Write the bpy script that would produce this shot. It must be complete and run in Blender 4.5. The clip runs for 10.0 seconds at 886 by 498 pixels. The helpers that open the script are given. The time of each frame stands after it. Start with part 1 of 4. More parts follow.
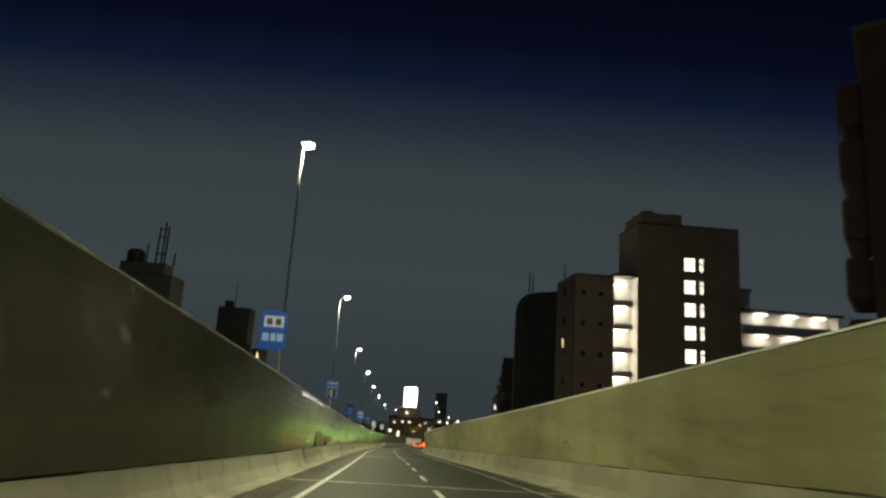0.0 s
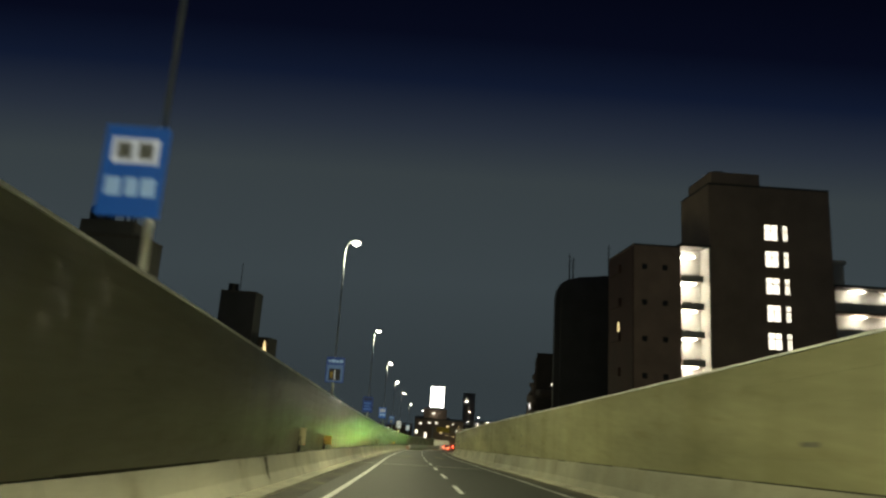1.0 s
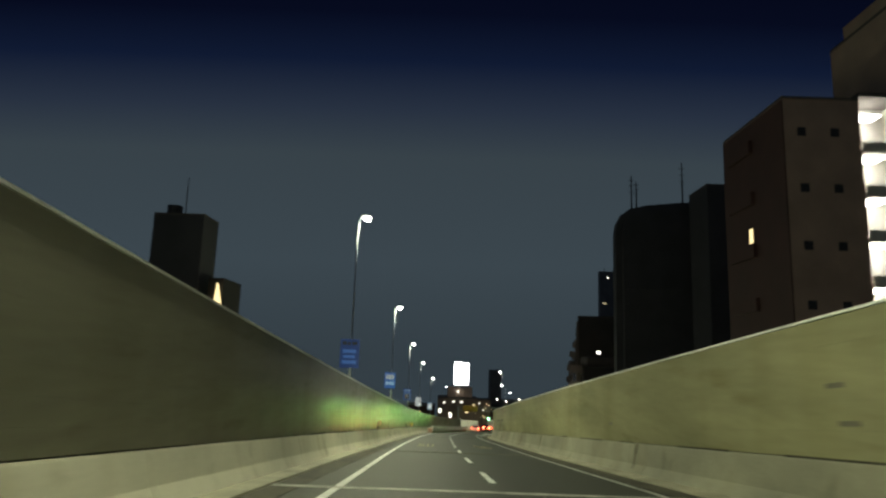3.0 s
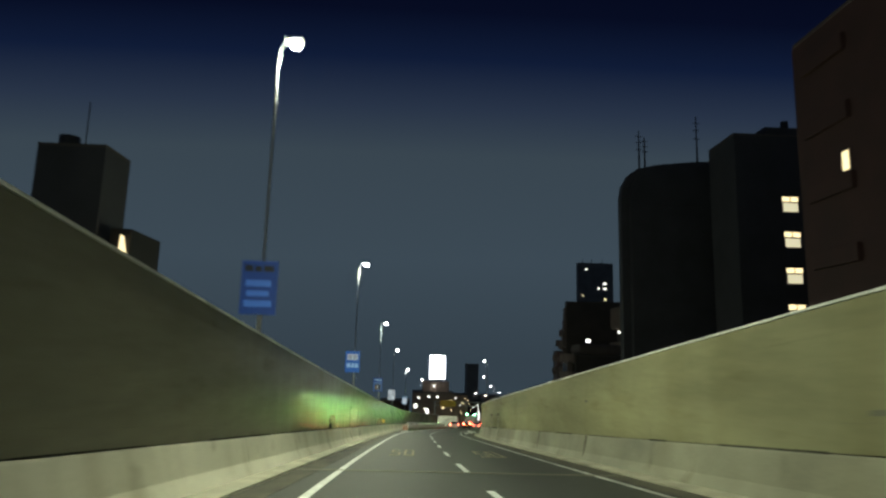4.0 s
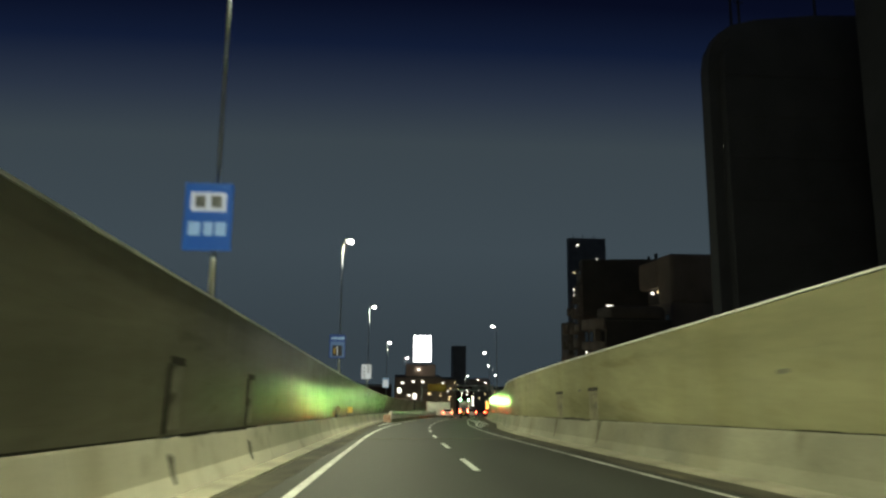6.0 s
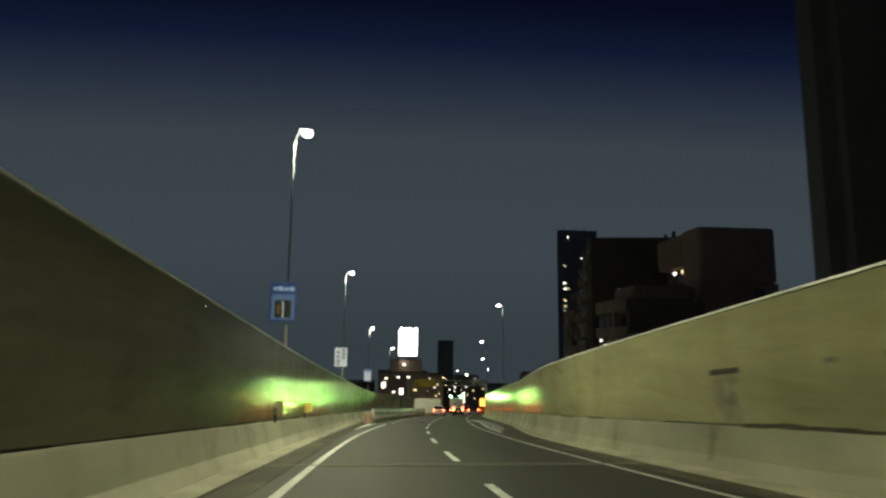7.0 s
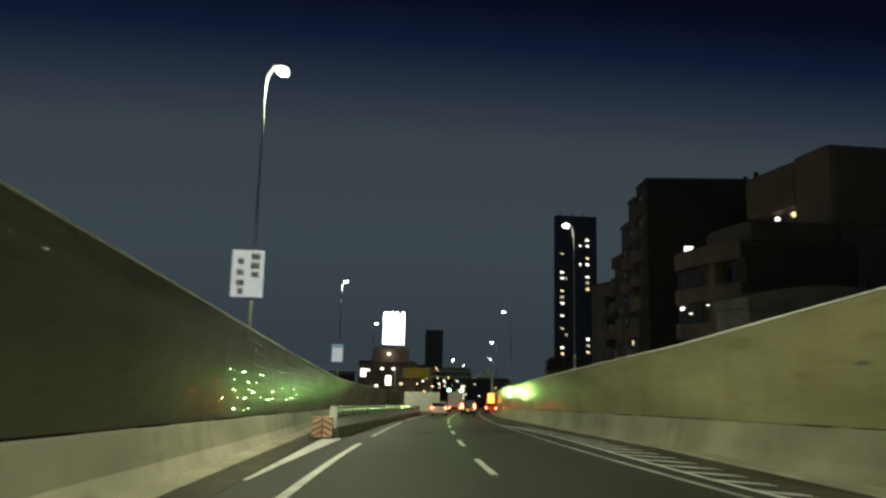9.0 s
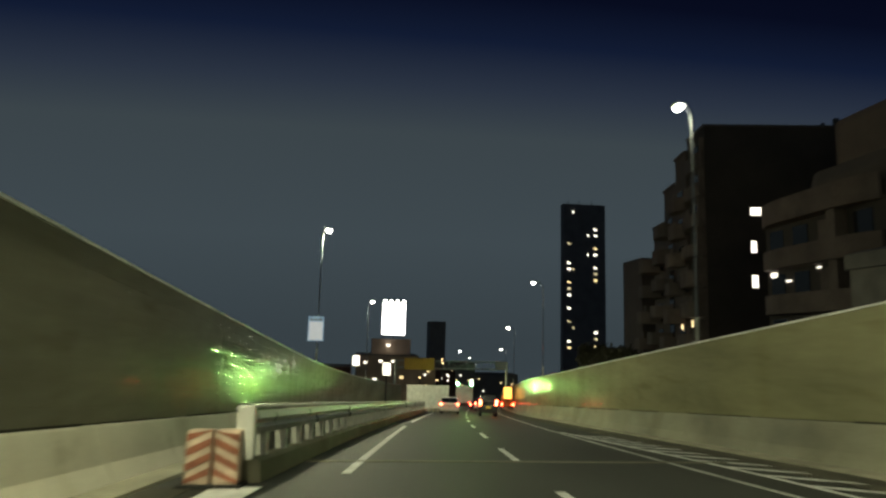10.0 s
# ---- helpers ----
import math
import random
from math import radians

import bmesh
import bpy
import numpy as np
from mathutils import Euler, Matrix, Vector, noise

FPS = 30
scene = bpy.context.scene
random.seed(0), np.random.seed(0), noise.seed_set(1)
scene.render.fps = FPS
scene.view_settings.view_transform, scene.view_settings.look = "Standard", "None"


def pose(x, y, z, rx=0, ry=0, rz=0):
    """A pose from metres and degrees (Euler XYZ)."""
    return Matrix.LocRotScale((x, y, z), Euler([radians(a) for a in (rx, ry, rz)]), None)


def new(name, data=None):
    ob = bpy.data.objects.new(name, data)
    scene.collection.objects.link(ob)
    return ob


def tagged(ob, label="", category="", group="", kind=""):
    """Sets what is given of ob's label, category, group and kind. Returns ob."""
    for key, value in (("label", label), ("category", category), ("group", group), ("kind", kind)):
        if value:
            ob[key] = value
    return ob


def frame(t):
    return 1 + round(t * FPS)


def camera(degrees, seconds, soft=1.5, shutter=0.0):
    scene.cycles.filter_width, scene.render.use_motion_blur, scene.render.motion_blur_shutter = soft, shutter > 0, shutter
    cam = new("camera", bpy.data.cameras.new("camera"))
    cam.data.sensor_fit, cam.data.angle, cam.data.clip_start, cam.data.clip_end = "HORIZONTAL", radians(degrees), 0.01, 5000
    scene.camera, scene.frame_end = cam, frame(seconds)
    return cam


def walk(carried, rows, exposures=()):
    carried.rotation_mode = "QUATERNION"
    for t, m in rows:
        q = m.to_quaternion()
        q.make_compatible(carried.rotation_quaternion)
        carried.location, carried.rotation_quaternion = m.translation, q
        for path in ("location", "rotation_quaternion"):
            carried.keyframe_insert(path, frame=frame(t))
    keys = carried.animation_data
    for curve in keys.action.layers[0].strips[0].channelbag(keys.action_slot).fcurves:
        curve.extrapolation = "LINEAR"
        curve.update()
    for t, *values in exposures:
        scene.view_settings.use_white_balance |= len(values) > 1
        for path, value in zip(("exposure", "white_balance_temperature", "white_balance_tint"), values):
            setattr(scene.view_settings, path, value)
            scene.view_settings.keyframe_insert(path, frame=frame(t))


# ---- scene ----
cam = camera(68.9, 10.0, soft=2.5, shutter=0.5)
EYE = 1.24
DOWN = 5.3  # the road runs downhill at this angle, in degrees
SLOPE = math.tan(radians(DOWN))
# seconds, x, y, then the camera's turn (degrees)
ROWS = [
    (0.0, 0.0, 0.0, 106.91, -3.3, -4.4),
    (0.5, 0.04, 6.28, 106.9, -3.44, -3.05),
    (1.0, -0.07, 13.28, 106.94, -3.31, -2.16),
    (1.5, -0.03, 20.02, 106.73, -3.28, -0.93),
    (2.0, -0.01, 26.95, 106.29, -2.89, 0.13),
    (2.5, -0.12, 34.02, 105.64, -2.35, 0.51),
    (4.0, -0.76, 55.28, 105.04, -1.33, -2.43),
    (4.5, -0.94, 62.82, 104.79, -1.14, -3.04),
    (5.0, -1.11, 70.14, 104.53, -0.71, -3.38),
    (5.5, -1.11, 76.52, 104.21, -0.42, -3.54),
    (7.0, -1.16, 97.77, 103.8, -0.1, -5.41),
    (7.5, -1.16, 105.13, 103.69, -0.43, -5.91),
    (8.0, -0.98, 112.28, 103.8, -0.31, -6.47),
    (8.5, -0.9, 118.83, 103.47, -0.76, -6.91),
    (9.0, -0.72, 126.0, 103.53, -0.69, -6.97),
    (9.5, -0.46, 133.13, 103.34, -0.95, -6.97),
    (10.0, -0.06, 140.38, 103.15, -0.86, -7.01),
]
walk(cam, [(t, pose(x, y, EYE - SLOPE * y, -DOWN) @ pose(0, 0, 0, rx, ry, rz)) for t, x, y, rx, ry, rz in ROWS],
     exposures=[(0.0, 0.08, 7050, 10), (1.2, 0.12, 6900, 10), (2.0, 0.24, 6550, 10), (2.7, 0.2, 6450, 10), (4.0, 0.36, 5850, 10), (5.0, 0.15, 6700, 10), (5.6, 0.38, 6350, 10), (7.0, 0.2, 6600, 10), (7.5, 0.18, 6400, 10), (8.2, 0.17, 6650, 10), (9.2, 0.22, 6450, 10), (10.0, 0.34, 6650, 10)])

# ---- light ----
world = bpy.data.worlds.new("night_sky")
scene.world = world
world.use_nodes = True
wn, wl = world.node_tree.nodes, world.node_tree.links
w_co, w_sep, w_ramp = wn.new("ShaderNodeTexCoord"), wn.new("ShaderNodeSeparateXYZ"), wn.new("ShaderNodeValToRGB")
wl.new(w_co.outputs["Generated"], w_sep.inputs[0])
w_len, w_div, w_flat = wn.new("ShaderNodeVectorMath"), wn.new("ShaderNodeMath"), wn.new("ShaderNodeCombineXYZ")
w_len.operation, w_div.operation = "LENGTH", "DIVIDE"
wl.new(w_sep.outputs["Y"], w_flat.inputs["Y"])
wl.new(w_sep.outputs["Z"], w_flat.inputs["Z"])
wl.new(w_flat.outputs[0], w_len.inputs[0])
wl.new(w_sep.outputs["Z"], w_div.inputs[0])
wl.new(w_len.outputs["Value"], w_div.inputs[1])
wl.new(w_div.outputs[0], w_ramp.inputs[0])
cr = w_ramp.color_ramp
cr.elements[0].position, cr.elements[0].color = 0.0, (0.030, 0.0415, 0.049, 1)
cr.elements[1].position, cr.elements[1].color = 0.57, (0.0011, 0.0018, 0.007, 1)
for pos, col in ((0.15, (0.038, 0.0525, 0.062)), (0.31, (0.034, 0.0465, 0.055)), (0.375, (0.018, 0.026, 0.043)), (0.44, (0.0045, 0.0088, 0.026)), (0.50, (0.0018, 0.003, 0.011))):
    e = cr.elements.new(pos)
    e.color = (*col, 1)
wl.new(w_ramp.outputs[0], wn["Background"].inputs["Color"])
wn["Background"].inputs["Strength"].default_value = 1.0

LAMP_POWER = 2300.0
FILL_SHARE = 0.42  # extra all-round fill light added at each lamp to brighten the buildings
LAMP_TINT = (0.98, 1.0, 0.61)


# ---- materials ----
def mat(name, base, rough=0.7, metal=0.0, vary=0.25, scale=3.0, fine=40.0, bump=0.15, tint=None, emit=None, power=0.0, coat=0.0, stretch=(1, 1, 1)):
    """A surface with variation at two scales, in metres of the object's own space."""
    m = bpy.data.materials.new(name)
    m.use_nodes = True
    n, l = m.node_tree.nodes, m.node_tree.links
    b = n["Principled BSDF"]
    b.inputs["Roughness"].default_value = rough
    b.inputs["Metallic"].default_value = metal
    b.inputs["Coat Weight"].default_value = coat
    b.inputs["Base Color"].default_value = (*base, 1)
    if vary > 0:
        co, mp = n.new("ShaderNodeTexCoord"), n.new("ShaderNodeMapping")
        mp.inputs["Scale"].default_value = stretch
        l.new(co.outputs["Object"], mp.inputs[0])
        big, small = n.new("ShaderNodeTexNoise"), n.new("ShaderNodeTexNoise")
        big.inputs["Scale"].default_value, big.inputs["Detail"].default_value = scale, 6
        small.inputs["Scale"].default_value, small.inputs["Detail"].default_value = fine, 3
        l.new(mp.outputs[0], big.inputs[0])
        l.new(mp.outputs[0], small.inputs[0])
        ramp = n.new("ShaderNodeValToRGB")
        ramp.color_ramp.elements[0].position, ramp.color_ramp.elements[1].position = 0.3, 0.7
        lo = tint or tuple(c * (1 - vary) for c in base)
        ramp.color_ramp.elements[0].color = (*lo, 1)
        ramp.color_ramp.elements[1].color = (*(min(1, c * (1 + 0.4 * vary)) for c in base), 1)
        l.new(big.outputs["Fac"], ramp.inputs[0])
        mix = n.new("ShaderNodeMix")
        mix.data_type, mix.blend_type = "RGBA", "MULTIPLY"
        mix.inputs["Factor"].default_value = min(1, vary)
        l.new(ramp.outputs[0], mix.inputs["A"])
        l.new(small.outputs["Color"], mix.inputs["B"])
        hs = n.new("ShaderNodeHueSaturation")
        hs.inputs["Saturation"].default_value = 1.0
        hs.inputs["Value"].default_value = 1 + 0.5 * min(1, vary)
        l.new(mix.outputs["Result"], hs.inputs["Color"])
        bw = n.new("ShaderNodeRGBToBW")
        l.new(small.outputs["Color"], bw.inputs[0])
        l.new(bw.outputs[0], mix.inputs["B"])
        l.new(hs.outputs[0], b.inputs["Base Color"])
        rr = n.new("ShaderNodeMapRange")
        rr.inputs["To Min"].default_value, rr.inputs["To Max"].default_value = max(0.02, rough - 0.1), min(1, rough + 0.1)
        l.new(big.outputs["Fac"], rr.inputs[0])
        l.new(rr.outputs[0], b.inputs["Roughness"])
        if bump > 0:
            bp = n.new("ShaderNodeBump")
            bp.inputs["Strength"].default_value, bp.inputs["Distance"].default_value = bump, 0.01
            l.new(small.outputs["Fac"], bp.inputs["Height"])
            l.new(bp.outputs[0], b.inputs["Normal"])
    if emit:
        b.inputs["Emission Color"].default_value = (*emit, 1)
        b.inputs["Emission Strength"].default_value = power
    return m


def glass(name, tint=(0.02, 0.022, 0.025), rough=0.05):
    return mat(name, tint, rough, vary=0)


ASPHALT = mat("asphalt", (0.034, 0.038, 0.033), 0.7, vary=0.68, scale=0.55, fine=60, bump=0.5, stretch=(1, 0.07, 1))
CONCRETE = mat("kerb_concrete", (0.44, 0.42, 0.325), 0.8, vary=0.4, scale=0.8, fine=25, bump=0.4)
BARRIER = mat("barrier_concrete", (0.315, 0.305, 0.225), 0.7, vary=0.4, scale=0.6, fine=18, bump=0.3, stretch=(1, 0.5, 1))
# Left barrier: base colour raised to imitate headlight falling on it.
BARRIER_HEADLIT = mat("barrier_headlit", (0.76, 0.73, 0.61), 0.65, vary=0.25, scale=0.5, fine=18, bump=0.3, stretch=(1, 0.5, 1))
def add_drips(m, dark, low, high, freq, ratio=0.16):
    """Stains, irregular along a wall: a low ratio gives streaks that run down it, a high one smears along it."""
    n, l = m.node_tree.nodes, m.node_tree.links
    b = n["Principled BSDF"]
    src = b.inputs["Base Color"].links[0].from_socket
    co, mp, no, rp, mx = n.new("ShaderNodeTexCoord"), n.new("ShaderNodeMapping"), n.new("ShaderNodeTexNoise"), n.new("ShaderNodeValToRGB"), n.new("ShaderNodeMix")
    mp.inputs["Scale"].default_value = (0.5, freq, freq * ratio)
    no.inputs["Scale"].default_value, no.inputs["Detail"].default_value = 1.0, 5
    l.new(co.outputs["Object"], mp.inputs[0])
    l.new(mp.outputs[0], no.inputs[0])
    rp.color_ramp.elements[0].position, rp.color_ramp.elements[1].position = low, high
    rp.color_ramp.elements[0].color, rp.color_ramp.elements[1].color = (1, 1, 1, 1), (*dark, 1)
    l.new(no.outputs["Fac"], rp.inputs[0])
    mx.data_type, mx.blend_type = "RGBA", "MULTIPLY"
    mx.inputs["Factor"].default_value = 1.0
    l.new(src, mx.inputs["A"])
    l.new(rp.outputs[0], mx.inputs["B"])
    l.new(mx.outputs["Result"], b.inputs["Base Color"])


add_drips(BARRIER, (0.74, 0.71, 0.64), 0.48, 0.75, 0.35, 0.6)
add_drips(BARRIER, (0.5, 0.47, 0.4), 0.62, 0.76, 1.0, 0.5)
add_drips(BARRIER_HEADLIT, (0.62, 0.6, 0.54), 0.6, 0.76, 1.1, 1.2)
add_drips(BARRIER_HEADLIT, (0.72, 0.69, 0.62), 0.52, 0.75, 0.7)
GUTTER = mat("gutter_concrete", (0.085, 0.078, 0.056), 0.85, vary=0.75, scale=1.3, fine=30, bump=0.5, stretch=(1, 0.35, 1))
add_drips(GUTTER, (2.1, 2.0, 1.8), 0.55, 0.72, 0.6, 1.0)
def panel_material(name, base, pitch, bay, foot, gloss=1.0):
    """Enamelled wall boards: matt from the front, mirror-like at a glancing view; every board is slightly crowned and sits at its own tilt."""
    m = mat(name, base, 0.2, vary=0.3, scale=0.5, fine=6, bump=0, stretch=(1, 0.2, 1.4))
    n, l = m.node_tree.nodes, m.node_tree.links
    b = n["Principled BSDF"]
    b.inputs["IOR"].default_value = 1.0 + 0.028 * gloss
    for link in list(b.inputs["Roughness"].links):
        l.remove(link)
    b.inputs["Roughness"].default_value = 0.3
    b.inputs["Coat Weight"].default_value = 0.85 * gloss
    b.inputs["Coat IOR"].default_value = 1.075
    b.inputs["Coat Roughness"].default_value = 0.028
    co, sep = n.new("ShaderNodeTexCoord"), n.new("ShaderNodeSeparateXYZ")
    l.new(co.outputs["Object"], sep.inputs[0])

    def calc(op, a, c):
        q = n.new("ShaderNodeMath")
        q.operation = op
        for socket, v in zip(q.inputs, (a, c)):
            if isinstance(v, (int, float)):
                socket.default_value = v
            else:
                l.new(v, socket)
        return q.outputs[0]

    # places on the wall, counted in boards along it and up it
    up = calc("SUBTRACT", calc("ADD", sep.outputs["Z"], calc("MULTIPLY", sep.outputs["Y"], SLOPE)), foot)
    rows_ = calc("DIVIDE", up, pitch)
    bays = calc("DIVIDE", sep.outputs["Y"], bay)
    cell = n.new("ShaderNodeCombineXYZ")
    l.new(calc("FLOOR", bays, 0), cell.inputs["X"])
    l.new(calc("FLOOR", rows_, 0), cell.inputs["Y"])
    dice, seps = n.new("ShaderNodeTexWhiteNoise"), n.new("ShaderNodeSeparateXYZ")
    dice.noise_dimensions = "2D"
    l.new(cell.outputs[0], dice.inputs["Vector"])
    l.new(dice.outputs["Color"], seps.inputs[0])

    def lean(place, crown, dice_out, tilt):
        c = calc("MULTIPLY", calc("SUBTRACT", calc("FRACT", place, 0), 0.5), crown)
        return calc("ADD", c, calc("MULTIPLY", calc("SUBTRACT", dice_out, 0.5), tilt))

    off = n.new("ShaderNodeCombineXYZ")
    l.new(lean(bays, CROWN[0], seps.outputs["X"], CROWN[1]), off.inputs["Y"])
    l.new(lean(rows_, CROWN[2], seps.outputs["Y"], CROWN[3]), off.inputs["Z"])
    geo, add, unit = n.new("ShaderNodeNewGeometry"), n.new("ShaderNodeVectorMath"), n.new("ShaderNodeVectorMath")
    add.operation, unit.operation = "ADD", "NORMALIZE"
    l.new(geo.outputs["Normal"], add.inputs[0])
    l.new(off.outputs[0], add.inputs[1])
    l.new(add.outputs[0], unit.inputs[0])
    wave, bump = n.new("ShaderNodeTexNoise"), n.new("ShaderNodeBump")
    wave.inputs["Scale"].default_value, wave.inputs["Detail"].default_value = 9.0, 3
    l.new(co.outputs["Object"], wave.inputs[0])
    bump.inputs["Strength"].default_value, bump.inputs["Distance"].default_value = 0.06, 0.003
    l.new(wave.outputs["Fac"], bump.inputs["Height"])
    l.new(unit.outputs[0], bump.inputs["Normal"])
    l.new(bump.outputs[0], b.inputs["Coat Normal"])
    return m


CROWN = (0.04, 0.03, 0.18, 0.06)  # crown and random tilt of a board, along and up the wall
PANEL = panel_material("wall_panel", (0.37, 0.365, 0.295), 0.29, 1.7, 0.8)
add_drips(PANEL, (0.88, 0.87, 0.85), 0.5, 0.75, 0.5)
add_drips(PANEL, (0.6, 0.58, 0.54), 0.62, 0.8, 0.4, 4.0)
add_drips(PANEL, (1.2, 1.2, 1.18), 0.5, 0.7, 0.1, 2.5)
PANEL_YELLOW = panel_material("wall_panel_olive_yellow", (0.325, 0.315, 0.195), 0.44, 2.5, 0.925, 0.55)
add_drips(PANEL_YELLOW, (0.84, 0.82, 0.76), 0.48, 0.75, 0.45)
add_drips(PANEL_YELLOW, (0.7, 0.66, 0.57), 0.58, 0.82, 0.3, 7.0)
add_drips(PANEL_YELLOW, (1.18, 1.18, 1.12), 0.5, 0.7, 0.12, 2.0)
COPING = mat("coping", (0.82, 0.82, 0.78), 0.42, 0.2, vary=0.25, scale=1.0, fine=20, bump=0.2)
PLATE_GREY = mat("stained_plate", (0.30, 0.275, 0.18), 0.85, vary=0.5, scale=3, fine=20)
PLATE_PALE = mat("pale_grey_plate", (0.42, 0.40, 0.33), 0.7, vary=0.4, scale=3, fine=20)
STAIN = mat("runoff_stain", (0.17, 0.16, 0.115), 0.9, vary=0.4, scale=4, fine=20)
SEAM = mat("rotten_seam", (0.06, 0.056, 0.04), 0.95, vary=0.5, scale=3, fine=20)
JOINT = mat("joint_filler", (0.18, 0.17, 0.13), 0.9, vary=0.2)
GROUND = mat("ground", (0.045, 0.043, 0.038), 0.95, vary=0.4, scale=0.08, fine=2, bump=0.3)
PAINT = mat("road_paint", (0.84, 0.86, 0.86), 0.6, vary=0.3, scale=2.5, fine=45, bump=0.3)
PAINT_EDGE = mat("worn_edge_paint", (0.66, 0.68, 0.66), 0.65, vary=0.6, scale=1.6, fine=35, bump=0.3, stretch=(1, 0.4, 1))
PAINT_GREY = mat("worn_joint_paint", (0.62, 0.62, 0.58), 0.7, vary=0.6, scale=2.5, fine=45, bump=0.3)
PAINT_OLD = mat("worn_yellow_paint", (0.36, 0.31, 0.17), 0.7, vary=0.7, scale=4, fine=50, bump=0.3)
POLE_GREY = mat("pole_paint_grey", (0.15, 0.17, 0.22), 0.55, vary=0.2, scale=3, fine=30, bump=0.05)
RAIL_GREY = mat("weathered_rail", (0.5, 0.5, 0.47), 0.3, 0.4, vary=0.15, scale=1.2, fine=12, bump=0.03)
GALV = mat("galvanised_steel", (0.50, 0.51, 0.50), 0.45, 0.6, vary=0.2, scale=3, fine=30, bump=0.05)
WHITE_STEEL = mat("white_painted_steel", (0.74, 0.74, 0.70), 0.45, vary=0.2, scale=3, fine=30, bump=0.05)
DARK_STEEL = mat("dark_steel", (0.05, 0.05, 0.055), 0.5, 0.3, vary=0.2)
LAMP_GLOW = mat("lamp_lens", (0.9, 0.9, 0.85), 0.3, vary=0, emit=(1.0, 0.98, 0.84), power=38)
# Right-hand lenses are dimmed to weaken their glints in the left wall.
LAMP_GLOW_DIM = mat("lamp_lens_dim", (0.9, 0.9, 0.85), 0.3, vary=0, emit=(1.0, 0.98, 0.84), power=28)
# Sign faces carry added emission that imitates headlights shining back from them.
SIGN_BLUE = mat("sign_blue_headlit", (0.004, 0.03, 0.17), 0.45, vary=0.15, scale=4, bump=0.02, emit=(0.01, 0.13, 0.62), power=0.075)
SIGN_AZURE = mat("sign_azure_headlit", (0.006, 0.055, 0.21), 0.45, vary=0.15, scale=4, bump=0.02, emit=(0.012, 0.19, 0.75), power=0.17)
SIGN_LIGHT = mat("sign_pale_blue_headlit", (0.20, 0.32, 0.45), 0.45, vary=0.12, scale=4, bump=0.02, emit=(0.45, 0.72, 1.0), power=0.24)
SIGN_MID = mat("sign_mid_blue_headlit", (0.03, 0.07, 0.17), 0.45, vary=0.12, scale=4, bump=0.02, emit=(0.3, 0.55, 1.0), power=0.12)
SIGN_DULL = mat("sign_dull_blue_headlit", (0.06, 0.16, 0.5), 0.45, vary=0.12, scale=4, bump=0.02, emit=(0.1, 0.3, 1.0), power=0.1)
SIGN_WHITE = mat("sign_white_headlit", (0.42, 0.43, 0.43), 0.45, vary=0.12, scale=4, bump=0.02, emit=(0.9, 0.97, 1.0), power=0.32)
SIGN_FIELD = mat("sign_field_headlit", (0.2, 0.21, 0.22), 0.45, vary=0.12, scale=4, bump=0.02, emit=(0.85, 0.95, 1.0), power=0.3)
SIGN_BLACK = mat("sign_black", (0.015, 0.015, 0.018), 0.5, vary=0.1)
SIGN_GREY = mat("sign_grey", (0.30, 0.31, 0.33), 0.5, vary=0.15)
SIGN_YELLOW = mat("sign_yellow", (0.3, 0.17, 0.02), 0.5, vary=0.15)
OLD_YELLOW = mat("dull_yellow", (0.5, 0.31, 0.04), 0.6, vary=0.2)
DELIN_YELLOW = mat("faded_yellow", (0.78, 0.58, 0.16), 0.4, vary=0.2)
ORANGE = mat("reflective_orange", (0.62, 0.17, 0.04), 0.5, vary=0.2)
CUSHION_PINK = mat("faded_pink_white", (0.72, 0.56, 0.44), 0.6, vary=0.35, scale=3, fine=30)
CUSHION_RED = mat("faded_red", (0.40, 0.15, 0.09), 0.6, vary=0.4, scale=4, fine=30)
BEIGE_PLATE = mat("reflector_beige", (0.56, 0.51, 0.33), 0.4, vary=0.15)
WALL_PINK = mat("tile_pinkish", (0.46, 0.33, 0.27), 0.7, vary=0.2, scale=0.4, fine=8)
WALL_BROWN = mat("tile_brown", (0.46, 0.345, 0.265), 0.7, vary=0.2, scale=0.3, fine=6)
WALL_DARK = mat("cladding_dark", (0.075, 0.075, 0.088), 0.8, vary=0.25, scale=0.3, fine=5)
WALL_FAR = mat("plaster_far", (0.29, 0.28, 0.27), 0.7, vary=0.25, scale=0.2, fine=3)
# Workshop grey, set lighter to imitate glare haze in front of it.
WALL_HAZY = mat("plaster_hazy", (0.125, 0.122, 0.12), 0.8, vary=0.25, scale=0.3, fine=6)
WALL_RED = mat("brick_dark_red", (0.085, 0.042, 0.038), 0.75, vary=0.25, scale=0.4, fine=8)
WALL_GREY = mat("plaster_grey", (0.27, 0.21, 0.17), 0.8, vary=0.25, scale=0.3, fine=6)
WALL_TAUPE = mat("mottled_taupe", (0.19, 0.15, 0.13), 0.85, vary=0.4, scale=0.5, fine=6)
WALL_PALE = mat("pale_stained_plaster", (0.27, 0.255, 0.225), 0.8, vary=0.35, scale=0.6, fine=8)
# The flats' unlit fronts: shade put into the base colour.
WALL_NIGHT = mat("unlit_plaster", (0.075, 0.064, 0.058), 0.85, vary=0.3, scale=0.3, fine=6)
WALL_SHADE = mat("dim_brown_plaster", (0.13, 0.106, 0.094), 0.8, vary=0.25, scale=0.3, fine=6)
WALL_WHITE = mat("plaster_white", (0.72, 0.71, 0.66), 0.75, vary=0.15, scale=0.6, fine=10)
ROOF_BLACK = mat("black_cladding", (0.022, 0.02, 0.02), 0.8, vary=0.3)
ROOF = mat("roof_dark", (0.12, 0.11, 0.10), 0.9, vary=0.2)
